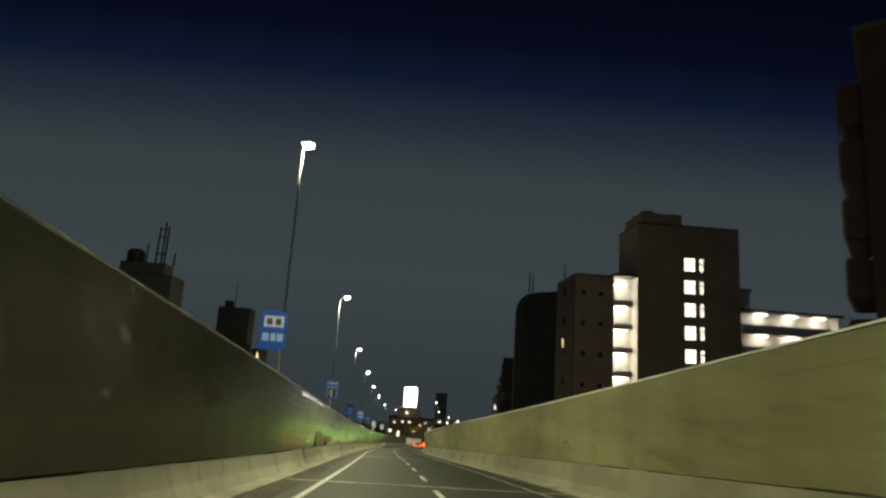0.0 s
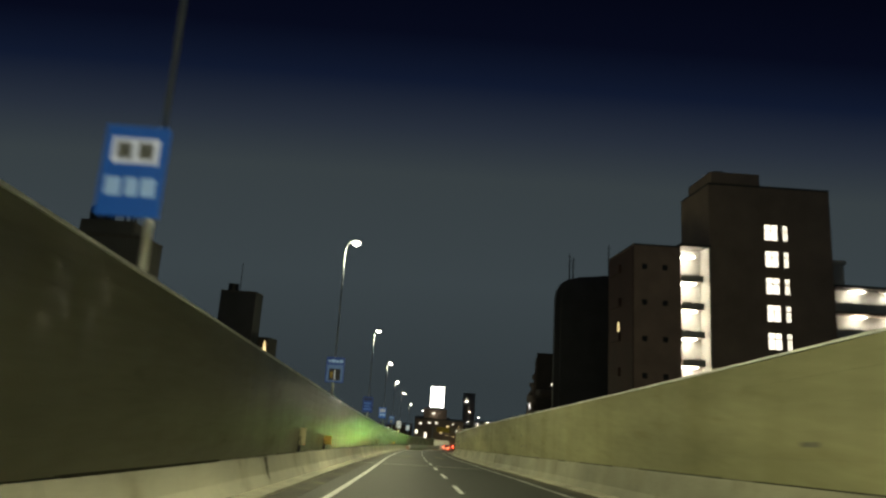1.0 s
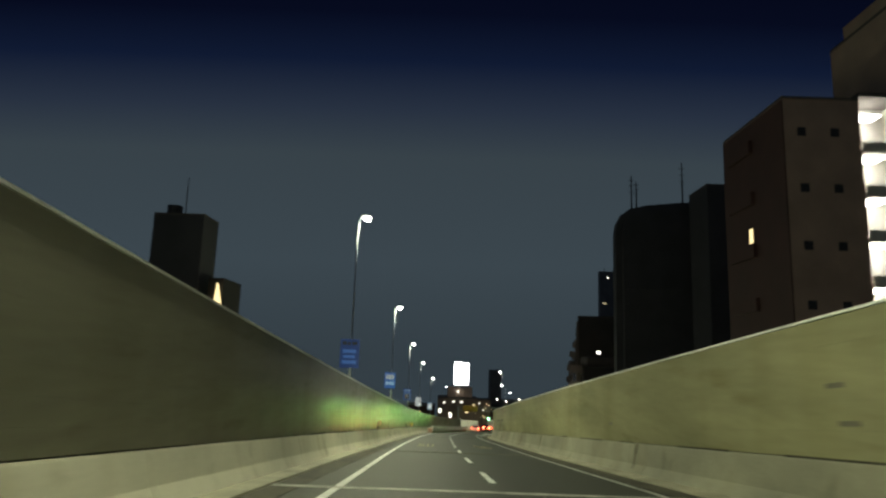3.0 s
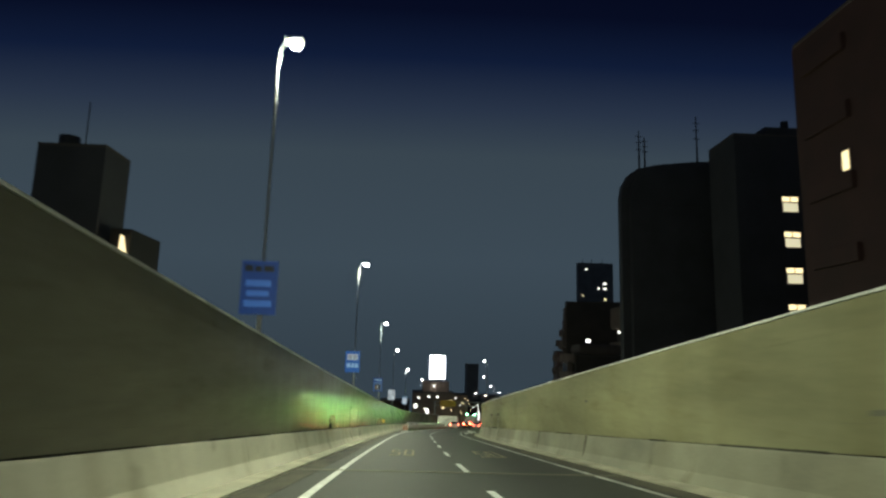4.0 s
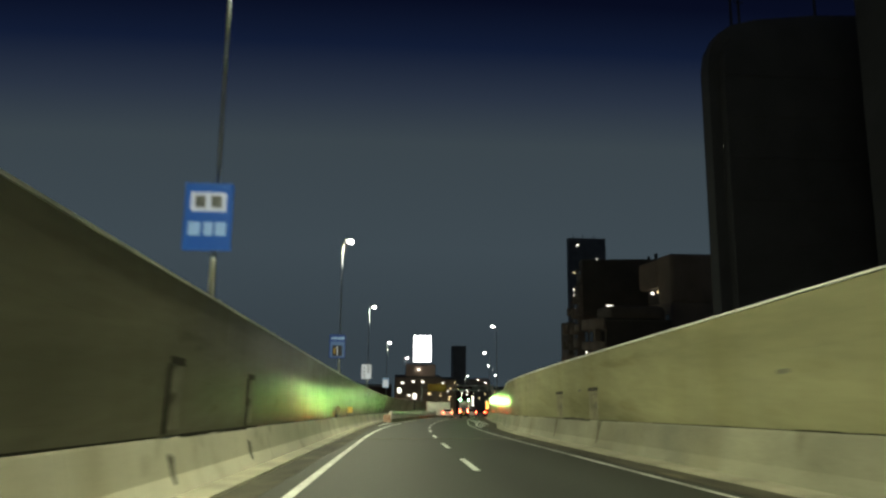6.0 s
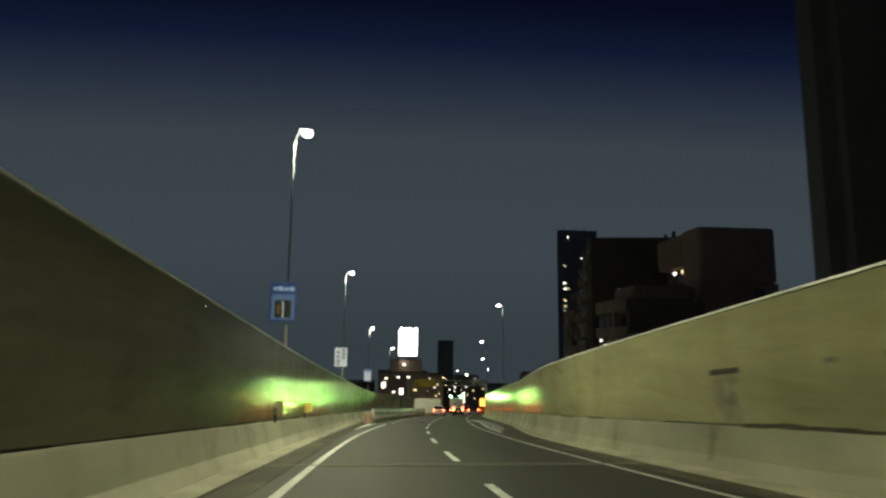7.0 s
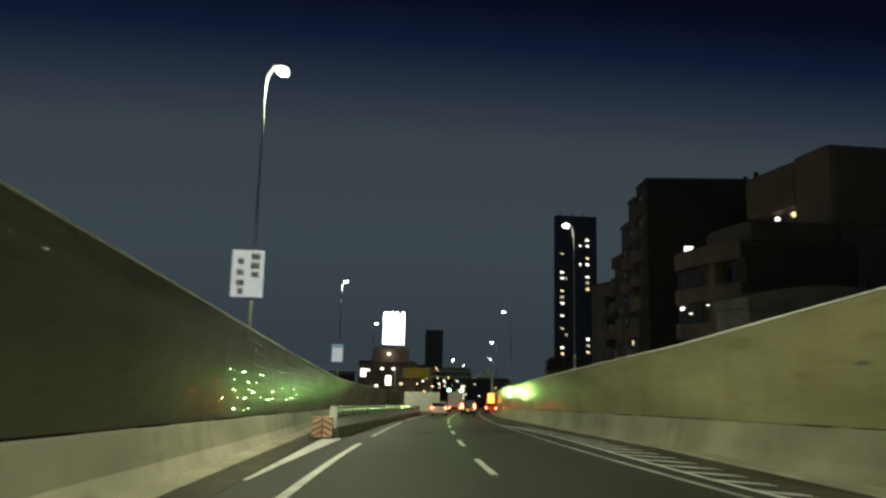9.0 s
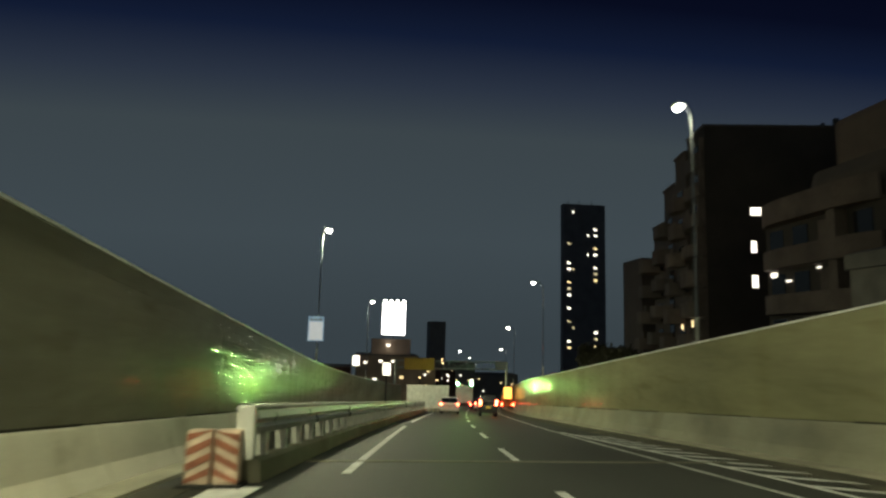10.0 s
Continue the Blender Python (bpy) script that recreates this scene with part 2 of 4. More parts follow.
DARK_GLASS = glass("dark_glass")
WIN_WHITE = mat("lit_window_white", (0.8, 0.8, 0.75), 0.3, vary=0, emit=(1.0, 0.95, 0.80), power=1.9)
WIN_BLIND = mat("lit_blind", (0.7, 0.65, 0.5), 0.8, vary=0.2, scale=2, fine=30, emit=(1.0, 0.86, 0.5), power=0.62)
WIN_WARM = mat("lit_window_warm", (0.8, 0.7, 0.5), 0.3, vary=0, emit=(1.0, 0.78, 0.38), power=1.25)
TUBE = mat("corridor_light", (0.9, 0.9, 0.85), 0.3, vary=0, emit=(1.0, 0.96, 0.84), power=13)
BILL_FACE = mat("lit_billboard_face", (0.85, 0.85, 0.85), 0.4, vary=0, emit=(1.0, 0.98, 0.95), power=5)
GREEN_LIGHT = mat("green_lamp", (0.1, 0.8, 0.3), 0.3, vary=0, emit=(0.25, 1.0, 0.4), power=24)
RED_LIGHT = mat("tail_lamp", (0.6, 0.02, 0.02), 0.2, vary=0, emit=(1.0, 0.05, 0.02), power=65)
CITY_GLOBE = mat("city_lamp_globe", (0.9, 0.7, 0.4), 0.3, vary=0, emit=(1.0, 0.66, 0.30), power=9)
AMBER_LIGHT = mat("amber_lamp", (0.9, 0.4, 0.05), 0.3, vary=0, emit=(1.0, 0.45, 0.08), power=2.2)
CAR_WHITE = mat("car_paint_white", (0.78, 0.78, 0.76), 0.25, vary=0, coat=0.6)
CAR_BLACK = mat("car_paint_black", (0.012, 0.011, 0.012), 0.15, vary=0, coat=0.8)
CAR_SILVER = mat("car_paint_silver", (0.45, 0.46, 0.47), 0.3, 0.5, vary=0, coat=0.5)
TYRE = mat("tyre_rubber", (0.02, 0.02, 0.02), 0.85, vary=0.2, fine=60)
CHROME = mat("chrome", (0.7, 0.7, 0.7), 0.12, 1.0, vary=0)
# Emission makes this plate glow by itself; no plate lamp is built.
PLATE_YELLOW = mat("plate_yellow_glow", (0.85, 0.60, 0.03), 0.4, vary=0.05, emit=(1.0, 0.7, 0.05), power=0.35)
PLATE_WHITE = mat("plate_white", (0.8, 0.8, 0.78), 0.4, vary=0.05)
BARK = mat("bark", (0.07, 0.05, 0.035), 0.9, vary=0.4, scale=5, fine=40, bump=0.8)
LEAF = mat("leaf", (0.042, 0.040, 0.02), 0.7, vary=0.4, scale=2)


# ---- building helpers ----
def part(name, bm, material, parent=None, label="", smooth=False):
    """Links a bmesh as one mesh object, under a thing or a part if given."""
    me = bpy.data.meshes.new(name)
    bm.normal_update()
    bm.to_mesh(me)
    bm.free()
    me.materials.append(material)
    if smooth:
        me.shade_smooth()
    ob = new(name, me)
    if parent:
        ob.parent = parent
    if label:
        ob["label"] = label
    return ob


def thing(name, m=None, label="", category="", group="", kind=""):
    ob = new(name)
    ob.empty_display_size = 0.2
    if m:
        ob.matrix_basis = m
    return tagged(ob, label, category, group, kind)


def add_box(bm, x0, x1, y0, y1, z0, z1, bevel=0.0):
    made = bmesh.ops.create_cube(bm, size=1, matrix=Matrix.LocRotScale(((x0 + x1) / 2, (y0 + y1) / 2, (z0 + z1) / 2), None, (x1 - x0, y1 - y0, z1 - z0)))
    if bevel > 0:
        edges = {e for v in made["verts"] for e in v.link_edges}
        bmesh.ops.bevel(bm, geom=list(edges), offset=bevel, segments=2, affect="EDGES", profile=0.6)
    return bm


def box(x0, x1, y0, y1, z0, z1, bevel=0.0):
    return add_box(bmesh.new(), x0, x1, y0, y1, z0, z1, bevel)


def add_tube(bm, pts, radii, sides=10):
    """A round bar along points, with a radius at each."""
    rings = []
    pts = [Vector(p) for p in pts]
    for i, p in enumerate(pts):
        d = (pts[min(i + 1, len(pts) - 1)] - pts[max(i - 1, 0)]).normalized()
        a = d.orthogonal().normalized() if abs(d.z) < 0.99 else Vector((1, 0, 0))
        if rings:
            a = (last - d * last.dot(d)).normalized()
        last = a
        b = d.cross(a)
        rings.append([bm.verts.new(p + radii[i] * (math.cos(k * math.tau / sides) * a + math.sin(k * math.tau / sides) * b)) for k in range(sides)])
    for r0, r1 in zip(rings, rings[1:]):
        for k in range(sides):
            bm.faces.new((r0[k], r0[(k + 1) % sides], r1[(k + 1) % sides], r1[k]))
    bm.faces.new(rings[0][::-1])
    bm.faces.new(rings[-1])
    return bm


def tube(pts, radii, sides=10):
    return add_tube(bmesh.new(), pts, radii, sides)


def ground(y):
    """Height of the sloping ground."""
    return -SLOPE * y


def curve_at(table):
    """A smooth curve through (y, x) pairs."""
    ys, xs = [p[0] for p in table], [p[1] for p in table]
    ms = np.gradient(np.array(xs, float), np.array(ys, float))

    def f(y):
        if y <= ys[0]:
            return xs[0] + ms[0] * (y - ys[0])
        if y >= ys[-1]:
            return xs[-1] + ms[-1] * (y - ys[-1])
        i = max(k for k in range(len(ys) - 1) if ys[k] <= y)
        h = ys[i + 1] - ys[i]
        s = (y - ys[i]) / h
        return float((1 + 2 * s) * (1 - s) ** 2 * xs[i] + s * (1 - s) ** 2 * h * ms[i] + s * s * (3 - 2 * s) * xs[i + 1] + s * s * (s - 1) * h * ms[i + 1])
    return f


# plan of the road: middle line, and the faces of both walls
mid = curve_at([(-40, 1.4), (0, 1.4), (20, 1.33), (40, 1.15), (58, 0.88), (70, 0.68), (82, 0.58), (93, 0.58), (105, 0.63), (117, 0.75), (125, 0.98), (132, 1.33), (141, 1.95), (150, 2.8), (160, 3.9), (174, 5.6), (190, 7.9), (205, 10.3), (222, 13.2), (255, 19.3), (300, 28.0), (420, 52.0)])
left = curve_at([(-40, -3.6), (0, -3.64), (20, -3.74), (40, -4.08), (60, -4.37), (80, -4.45), (105, -4.33), (128, -4.13), (141, -3.8), (150, -3.6), (165, -3.1), (178, -2.5), (190, -1.5), (205, 0.4), (222, 3.4), (240, 7.0)])
right = curve_at([(-40, 6.3), (10, 6.3), (30, 6.25), (45, 5.95), (55, 5.7), (70, 5.45), (85, 5.42), (100, 5.5), (112, 5.65), (122, 6.05), (128, 6.5), (134, 7.3), (140, 8.2), (146, 9.1), (151, 9.55), (161, 10.6), (172, 11.8), (182, 13.0), (193, 14.2), (222, 19.0), (255, 25.2), (300, 34.0), (420, 58.0)])
Y0, YL, YR, YE = -40, 232, 330, 420
TOP = 3.17


def sweep(rail, profile, y0, y1, step=2.0, closed=True):
    """A bar along a curve of the plan; profile: (offset from the curve, height), or a function of y."""
    bm = bmesh.new()
    n = max(1, math.ceil((y1 - y0) / step))
    rings = []
    for i in range(n + 1):
        y = y0 + (y1 - y0) * i / n
        x = rail(y)
        outline = profile(y) if callable(profile) else profile
        rings.append([bm.verts.new((x + u, y, z + ground(y))) for u, z in outline])
    k = len(outline)
    for a, b in zip(rings, rings[1:]):
        for j in range(k if closed else k - 1):
            bm.faces.new((a[j], a[(j + 1) % k], b[(j + 1) % k], b[j]))
    if closed:
        bm.faces.new(rings[0][::-1])
        bm.faces.new(rings[-1])
    bmesh.ops.recalc_face_normals(bm, faces=bm.faces)
    return bm


def rect(u0, u1, z0, z1):
    return [(u0, z0), (u1, z0), (u1, z1), (u0, z1)]


# ---- ground and road ----
bm = bmesh.new()
bmesh.ops.create_grid(bm, x_segments=20, y_segments=20, size=2500, matrix=Matrix.Translation((0, 800, -0.12)))
for v in bm.verts:
    v.co.z += ground(v.co.y)
tagged(part("ground", bm, GROUND), "dark unlit city ground reaching the horizon", "ground", kind="structure")
road = tagged(part("road", sweep(mid, [(-12, -0.1), (10, -0.1), (10, 0.0), (-12, 0.0)], Y0, YE, 3), ASPHALT), "two-lane asphalt road, dark and slightly worn", "road", kind="structure")


def flat(name, rail, u0, u1, y0, y1, material, label, z=0.004, kind="structure", category="lane marking", group=""):
    return tagged(part(name, sweep(rail, rect(u0, u1, z, z + 0.006), y0, y1, 1.5), material), label, category, group, kind)


flat("left_edge_line", mid, -3.33, -3.17, Y0, 147.2, PAINT, "solid white edge line painted on the asphalt")
for a, e in ((151.8, 172.0), (177.0, 205.0)):
    flat("left_broken_line", mid, -3.33, -3.17, a, e, PAINT, "broken white line beside the opening lane", group="broken line strokes")
flat("right_edge_line", mid, 3.19, 3.31, Y0, 300, PAINT_EDGE, "solid white edge line painted on the asphalt")
for k in range(42):
    a = 48.3 + 8.15 * (k - 10)
    flat("lane_dash", mid, -0.075, 0.075, a, a + 3.4, PAINT, "white dash of the broken lane line", group="lane dashes")
taper = curve_at([(126, -3.0), (134, -2.72), (142, -2.25), (151, -1.65)])
bm = bmesh.new()
edge = [[bm.verts.new((taper(y) + u * w, y, 0.010 + ground(y))) for u in (-1, 1)] for y, w in ((137.2, 0.04), (140.0, 0.09), (143.0, 0.16), (146.0, 0.24), (149.0, 0.31), (150.0, 0.33))]
for a, c in zip(edge, edge[1:]):
    bm.faces.new((a[0], a[1], c[1], c[0]))
ex = bmesh.ops.extrude_face_region(bm, geom=list(bm.faces))
bmesh.ops.translate(bm, verts=[v for v in ex["geom"] if isinstance(v, bmesh.types.BMVert)], vec=(0, 0, -0.007))
bmesh.ops.recalc_face_normals(bm, faces=bm.faces)
tagged(part("taper_line", bm, PAINT), "white wedge painted in front of the crash cushion", "lane marking", kind="structure")

# zebra stripes on the widened shoulder
zebra_in = curve_at([(y, mid(y) + 3.24 + d) for y, d in ((131, 0.53), (136, 0.53), (140, 0.62), (144, 0.76), (148, 0.85), (153, 0.9), (160, 0.55), (167, 0.2))])
flat("zebra_border", zebra_in, -0.06, 0.06, 131.3, 167, PAINT, "white border line of the hatched shoulder")
for k in range(22):
    y = 134 + 1.45 * k
    x0 = zebra_in(y) + 0.07
    x1 = min(x0 + 0.3 + 0.09 * (y - 134), x0 + 0.95, right(y - 1.2) - 1.4)
    if x1 - x0 < 0.2:
        continue
    dy = -1.25 * (x1 - x0)
    bm = bmesh.new()
    vs = [bm.verts.new(p) for p in ((x, yy, 0.011 + ground(yy)) for x, yy in ((x0, y), (x1, y + dy), (x1, y + dy + 0.34), (x0, y + 0.34)))]
    f = bm.faces.new(vs)
    ex = bmesh.ops.extrude_face_region(bm, geom=[f])
    bmesh.ops.translate(bm, verts=[v for v in ex["geom"] if isinstance(v, bmesh.types.BMVert)], vec=(0, 0, -0.007))
    bmesh.ops.recalc_face_normals(bm, faces=bm.faces)
    tagged(part("zebra_stripe", bm, PAINT), "slanted white stripe of the hatched shoulder", "lane marking", "zebra stripes", "structure")

# speed numerals, long and worn, on both lanes
FIVE = [(0.0, 0.92, 1.0, 1.0), (0.0, 0.5, 0.22, 1.0), (0.0, 0.48, 1.0, 0.57), (0.78, 0.08, 1.0, 0.57), (0.0, 0.0, 1.0, 0.09)]
ZERO = [(0.0, 0.0, 0.22, 1.0), (0.78, 0.0, 1.0, 1.0), (0.0, 0.0, 1.0, 0.09), (0.0, 0.91, 1.0, 1.0)]
for lane in (-1.79, 1.72):
    numeral = thing("speed_marking", pose(mid(84) + lane, 80.6, 0.004 + ground(80.6), -DOWN), "worn yellow numerals 50 painted on the lane", "road marking", "speed markings", "structure")
    for name, strokes, dx in (("digit_five", FIVE, -0.47), ("digit_zero", ZERO, 0.07)):
        bm = bmesh.new()
        for i, (x0, y0, x1, y1) in enumerate(strokes):
            add_box(bm, dx + 0.4 * x0, dx + 0.4 * x1, 4.8 * y0, 4.8 * y1, 0, 0.005 + 0.0006 * i)
        part(name, bm, PAINT_OLD, numeral)

# expansion joints across the road
for y in (20.6, 54.2, 72.5, 112.6, 154.0):
    bm = sweep(lambda _: 0.0, rect(max(left(y) + 0.7, mid(y) - 4.6), min(right(y) - 0.7, mid(y) + 4.6), 0.002, 0.013), y - 0.14, y + 0.14)
    tagged(part("expansion_joint", bm, PAINT_GREY if y < 60 else JOINT), "pale expansion joint strip across the road", "road joint", "expansion joints", "structure")

# ---- side walls ----
SEAM_LEFT = curve_at([(-40, 0.68), (12, 0.68), (22, 0.7), (38, 0.77), (50, 0.8), (240, 0.8)])


def build_wall(name, rail, side, y0, y1, rows_, bay, barrier, label):
    """side -1: the road lies to the right of the face, +1: to the left."""
    s = side
    seam = SEAM_LEFT if s < 0 else (lambda y: 0.925)
    high = TOP - 0.046
    pitch = (high - (0.8 if s < 0 else 0.925)) / rows_
    w = thing(name, None, label, "wall", kind="structure")
    part("wall_core", sweep(rail, rect(*sorted((s * 0.06, s * 0.32)), 0, TOP - 0.044), y0, y1), JOINT, w, "dark recessed wall core showing in the joints")
    y = y0
    while y < y1 - 0.5:
        e = min(y + bay, y1)
        for k in range(rows_):
            z1 = high - (rows_ - 1 - k) * pitch - ((0.002 if s > 0 else 0.0006) if k < rows_ - 1 else 0)
            z0 = high - (rows_ - k) * pitch
            # each board sits a little deeper or prouder than its neighbours
            d = (0.0016 if s > 0 else 0.0003) * ((k * 7 + int(y)) % 3)
            u0, u1 = sorted((s * d, s * 0.10))
            low = (lambda q, u0=u0, u1=u1, z1=z1: rect(u0, u1, seam(q) + 0.01, z1)) if k == 0 else rect(u0, u1, z0, z1)
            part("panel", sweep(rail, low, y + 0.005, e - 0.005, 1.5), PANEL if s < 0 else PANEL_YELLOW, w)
        y = e
    # broken dark seam under the boards
    rnd, y = random.Random(11 + s), y0
    while y < y1 - 8:
        n = rnd.uniform(1.0, 6.0)
        h = rnd.uniform(0.012, 0.035) if s < 0 else rnd.uniform(0.012, 0.035)
        part("seam_gap", sweep(rail, lambda q, h=h: rect(*sorted((-s * 0.004, s * 0.01)), seam(q) - h * 0.6, seam(q) + 0.01 + h * 0.4), y, y + n, 0.8), SEAM, w)
        y += n + rnd.uniform(0.6, 5.0)
    y = y0
    while y < y1 - 0.5:
        e = min(y + 10.0, y1)

        def foot(q):
            t = seam(q) - 0.012
            return [(s * 0.10, 0.0), (-s * 0.27, 0.0), (-s * 0.26, 0.07), (-s * 0.13, 0.32), (-s * 0.016, t - 0.035), (-s * 0.002, t), (s * 0.10, t)]

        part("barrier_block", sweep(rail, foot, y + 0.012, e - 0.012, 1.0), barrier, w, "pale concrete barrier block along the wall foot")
        part("coping_bar", sweep(rail, rect(*sorted((-s * 0.02, s * 0.34)), TOP - 0.042, TOP), y + 0.006, e - 0.006, 1.0), COPING, w, "pale metal coping on the wall top")
        part("kerb_stone", sweep(rail, [(-s * 0.275, 0), (-s * 0.72, 0), (-s * 0.71, 0.045), (-s * 0.68, 0.056), (-s * 0.275, 0.075)], y + 0.01, e - 0.01, 1.0), CONCRETE, w, "low pale concrete channel slab along the barrier foot")
        y = e
    return w


wall_left = build_wall("wall_left", left, -1, Y0, YL, 8, 7.56, BARRIER_HEADLIT, "tall olive-grey panelled side wall with concrete barrier foot")
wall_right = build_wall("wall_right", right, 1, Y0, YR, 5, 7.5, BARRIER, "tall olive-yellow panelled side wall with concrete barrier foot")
tagged(part("gutter_left", sweep(left, rect(0.705, 1.3, -0.02, 0.010), Y0, 150, 2), GUTTER), "brownish dirty gutter strip beside the kerb", "gutter", kind="structure")
tagged(part("gutter_right", sweep(right, lambda q: rect(-max(1.3, min(1.8, right(q) - mid(q) - 3.95)), -0.705, -0.02, 0.010), Y0, YR, 2), GUTTER), "brownish dirty gutter strip beside the kerb", "gutter", kind="structure")


# ---- street lamps with signs on their poles ----
def street_lamp(x, y, z, side, base_x, base_z, level=1.0):
    """Lamp head at x, y, z; the pole stands at base_x on the wall top or the ground."""
    z -= base_z
    lamp = thing("street_lamp", pose(base_x, y, base_z + ground(y)), "tall galvanised street lamp with a lit white head", "street lamp", "street lamps")
    dx = x - base_x
    # Paler material at the pole's foot imitates light falling there.
    part("pole_foot_lit", tube([(0, 0, 0.0), (0, 0, 0.72), (0, 0, 0.78)], [0.058, 0.055, 0.045], 12), GALV, lamp, "thicker pole base in a paler tone imitating light on it", smooth=True)
    part("pole", tube([(0, 0, 0.7), (0, 0, z - 0.7), (dx * 0.1, 0, z - 0.2), (dx * 0.4, 0, z + 0.02), (dx * 0.75, 0, z + 0.07)], [0.04, 0.035, 0.034, 0.033, 0.033], 10), POLE_GREY, lamp, smooth=True)
    part("base_plate", box(-0.16, 0.16, -0.16, 0.16, 0.0, 0.02, 0.005), GALV, lamp)
    c = -1 if side > 0 else 1
    bm = box(-0.25, 0.25, -0.13, 0.13, 0.0, 0.11, 0.045)
    bmesh.ops.translate(bm, verts=bm.verts, vec=(dx, 0, z + 0.02))
    head = part("lamp_head", bm, GALV, lamp)
    bm = bmesh.new()
    bmesh.ops.create_uvsphere(bm, u_segments=16, v_segments=8, radius=1, matrix=Matrix.LocRotScale((dx + 0.03 * c, 0, z + 0.0), None, (0.17, 0.15, 0.12)))
    part("lamp_lens", bm, LAMP_GLOW if side < 0 else LAMP_GLOW_DIM, head, "glowing white lamp lens", smooth=True)
    for kind, share in (("SPOT", 1.0), ("POINT", FILL_SHARE)):
        d = bpy.data.lights.new("lamp_light", kind)
        d.energy, d.color, d.shadow_soft_size = LAMP_POWER * share * level, LAMP_TINT, 0.3
        if kind == "SPOT":
            d.spot_size, d.spot_blend = radians(169), 0.2
        lo = new("lamp_light", d)
        lo.parent, lo.location = lamp, (dx, 0, z - 0.28)
    return lamp


# The first two, unseen behind the start, are added to light it.
LEFT_LAMPS = [(-3.5, -29.0), (-3.5, -4.2), (-3.72, 21.9), (-3.8, 44.85), (-4.18, 71.0), (-4.1, 95.2), (-3.97, 120.0), (-3.42, 144.3), (-2.34, 177.5), (0.6, 204.9)]
for x, y in LEFT_LAMPS:
    street_lamp(x, y, 11.1 if y == 21.9 else 10.65, -1, left(y) - 0.13, TOP, 0.85 if y == 144.3 else 1.0)
for x, y, z in ((10.15, 160.2, 11.0), (13.2, 190.6, 10.5), (18.5, 223.4, 10.5), (25.2, 258.8, 10.5)):
    street_lamp(x, y, z, 1, right(y) + 0.06, TOP, 0.08)
for x, y in ((18.3, 265.0), (23.5, 285.0), (29.5, 310.0)):
    street_lamp(x, y, 10.5, -1, x - 0.5, 0.0, 0.25)


def bars(parent, name, material, y, rects):
    for x0, x1, z0, z1 in rects:
        part(name, box(0.8 * x0, 0.8 * x1, y - 0.012, y, z0, z1), material, parent)


def road_sign(kind, x, y, z0, z1, label, width=0.86):
    s = thing("road_sign", pose(x, y, z0 + ground(y)), label, "road sign", "signs on lamp poles")
    h, w = z1 - z0, width / 2
    u = width / 1.08
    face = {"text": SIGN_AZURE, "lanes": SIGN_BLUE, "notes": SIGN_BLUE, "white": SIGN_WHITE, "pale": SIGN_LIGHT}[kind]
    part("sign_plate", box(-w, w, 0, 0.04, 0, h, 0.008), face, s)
    for zz in (0.25 * h, 0.75 * h):
        part("bracket", box(-0.3, 0.3, 0.04, 0.10, zz - 0.03, zz + 0.03), GALV, s)
    if kind == "text":
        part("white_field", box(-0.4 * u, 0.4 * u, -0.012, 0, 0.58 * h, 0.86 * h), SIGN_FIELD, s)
        bars(s, "dark_mark", SIGN_GREY, -0.012, [(-0.30, -0.06, 0.63 * h, 0.81 * h), (0.06, 0.30, 0.63 * h, 0.81 * h)])
        bars(s, "pale_mark", SIGN_LIGHT, 0, [(-0.42, -0.16, 0.22 * h, 0.42 * h), (-0.08, 0.12, 0.22 * h, 0.42 * h), (0.18, 0.42, 0.22 * h, 0.42 * h)])
    elif kind == "lanes":
        bars(s, "header_mark", SIGN_LIGHT, 0, [(-0.42, -0.28, 0.80 * h, 0.88 * h), (-0.24, -0.02, 0.79 * h, 0.90 * h), (0.03, 0.2, 0.79 * h, 0.88 * h), (0.24, 0.44, 0.79 * h, 0.9 * h)])
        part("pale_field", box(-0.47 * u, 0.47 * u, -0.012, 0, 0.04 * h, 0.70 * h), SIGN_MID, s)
        part("lane_diagram", box(-0.34 * u, 0.34 * u, -0.022, -0.012, 0.08 * h, 0.54 * h), SIGN_BLACK, s)
        bars(s, "yellow_arrow", SIGN_YELLOW, -0.022, [(-0.26, -0.10, 0.18 * h, 0.42 * h)])
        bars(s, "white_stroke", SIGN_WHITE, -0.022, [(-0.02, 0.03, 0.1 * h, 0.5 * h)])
    elif kind == "notes":
        bars(s, "dark_mark", SIGN_BLACK, 0, [(-0.44, -0.2, 0.80 * h, 0.92 * h), (-0.14, 0.06, 0.80 * h, 0.9 * h), (0.12, 0.42, 0.80 * h, 0.91 * h)])
        bars(s, "pale_mark", SIGN_DULL, 0, [(-0.4, 0.36, 0.52 * h, 0.64 * h), (-0.36, 0.3, 0.34 * h, 0.44 * h), (-0.42, 0.4, 0.14 * h, 0.26 * h)])
    elif kind == "white":
        rows_ = [(0.10, 0.40, 0.80, 0.93), (0.10, 0.40, 0.60, 0.74), (0.12, 0.38, 0.42, 0.54), (-0.34, -0.14, 0.70, 0.82), (-0.36, -0.12, 0.46, 0.58), (-0.36, -0.1, 0.24, 0.36), (-0.3, -0.12, 0.06, 0.18)]
        bars(s, "grey_mark", SIGN_GREY, 0, [(a, b, c * h, d * h) for a, b, c, d in rows_])
    else:
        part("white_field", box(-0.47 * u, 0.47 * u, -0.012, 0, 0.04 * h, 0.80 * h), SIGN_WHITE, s)
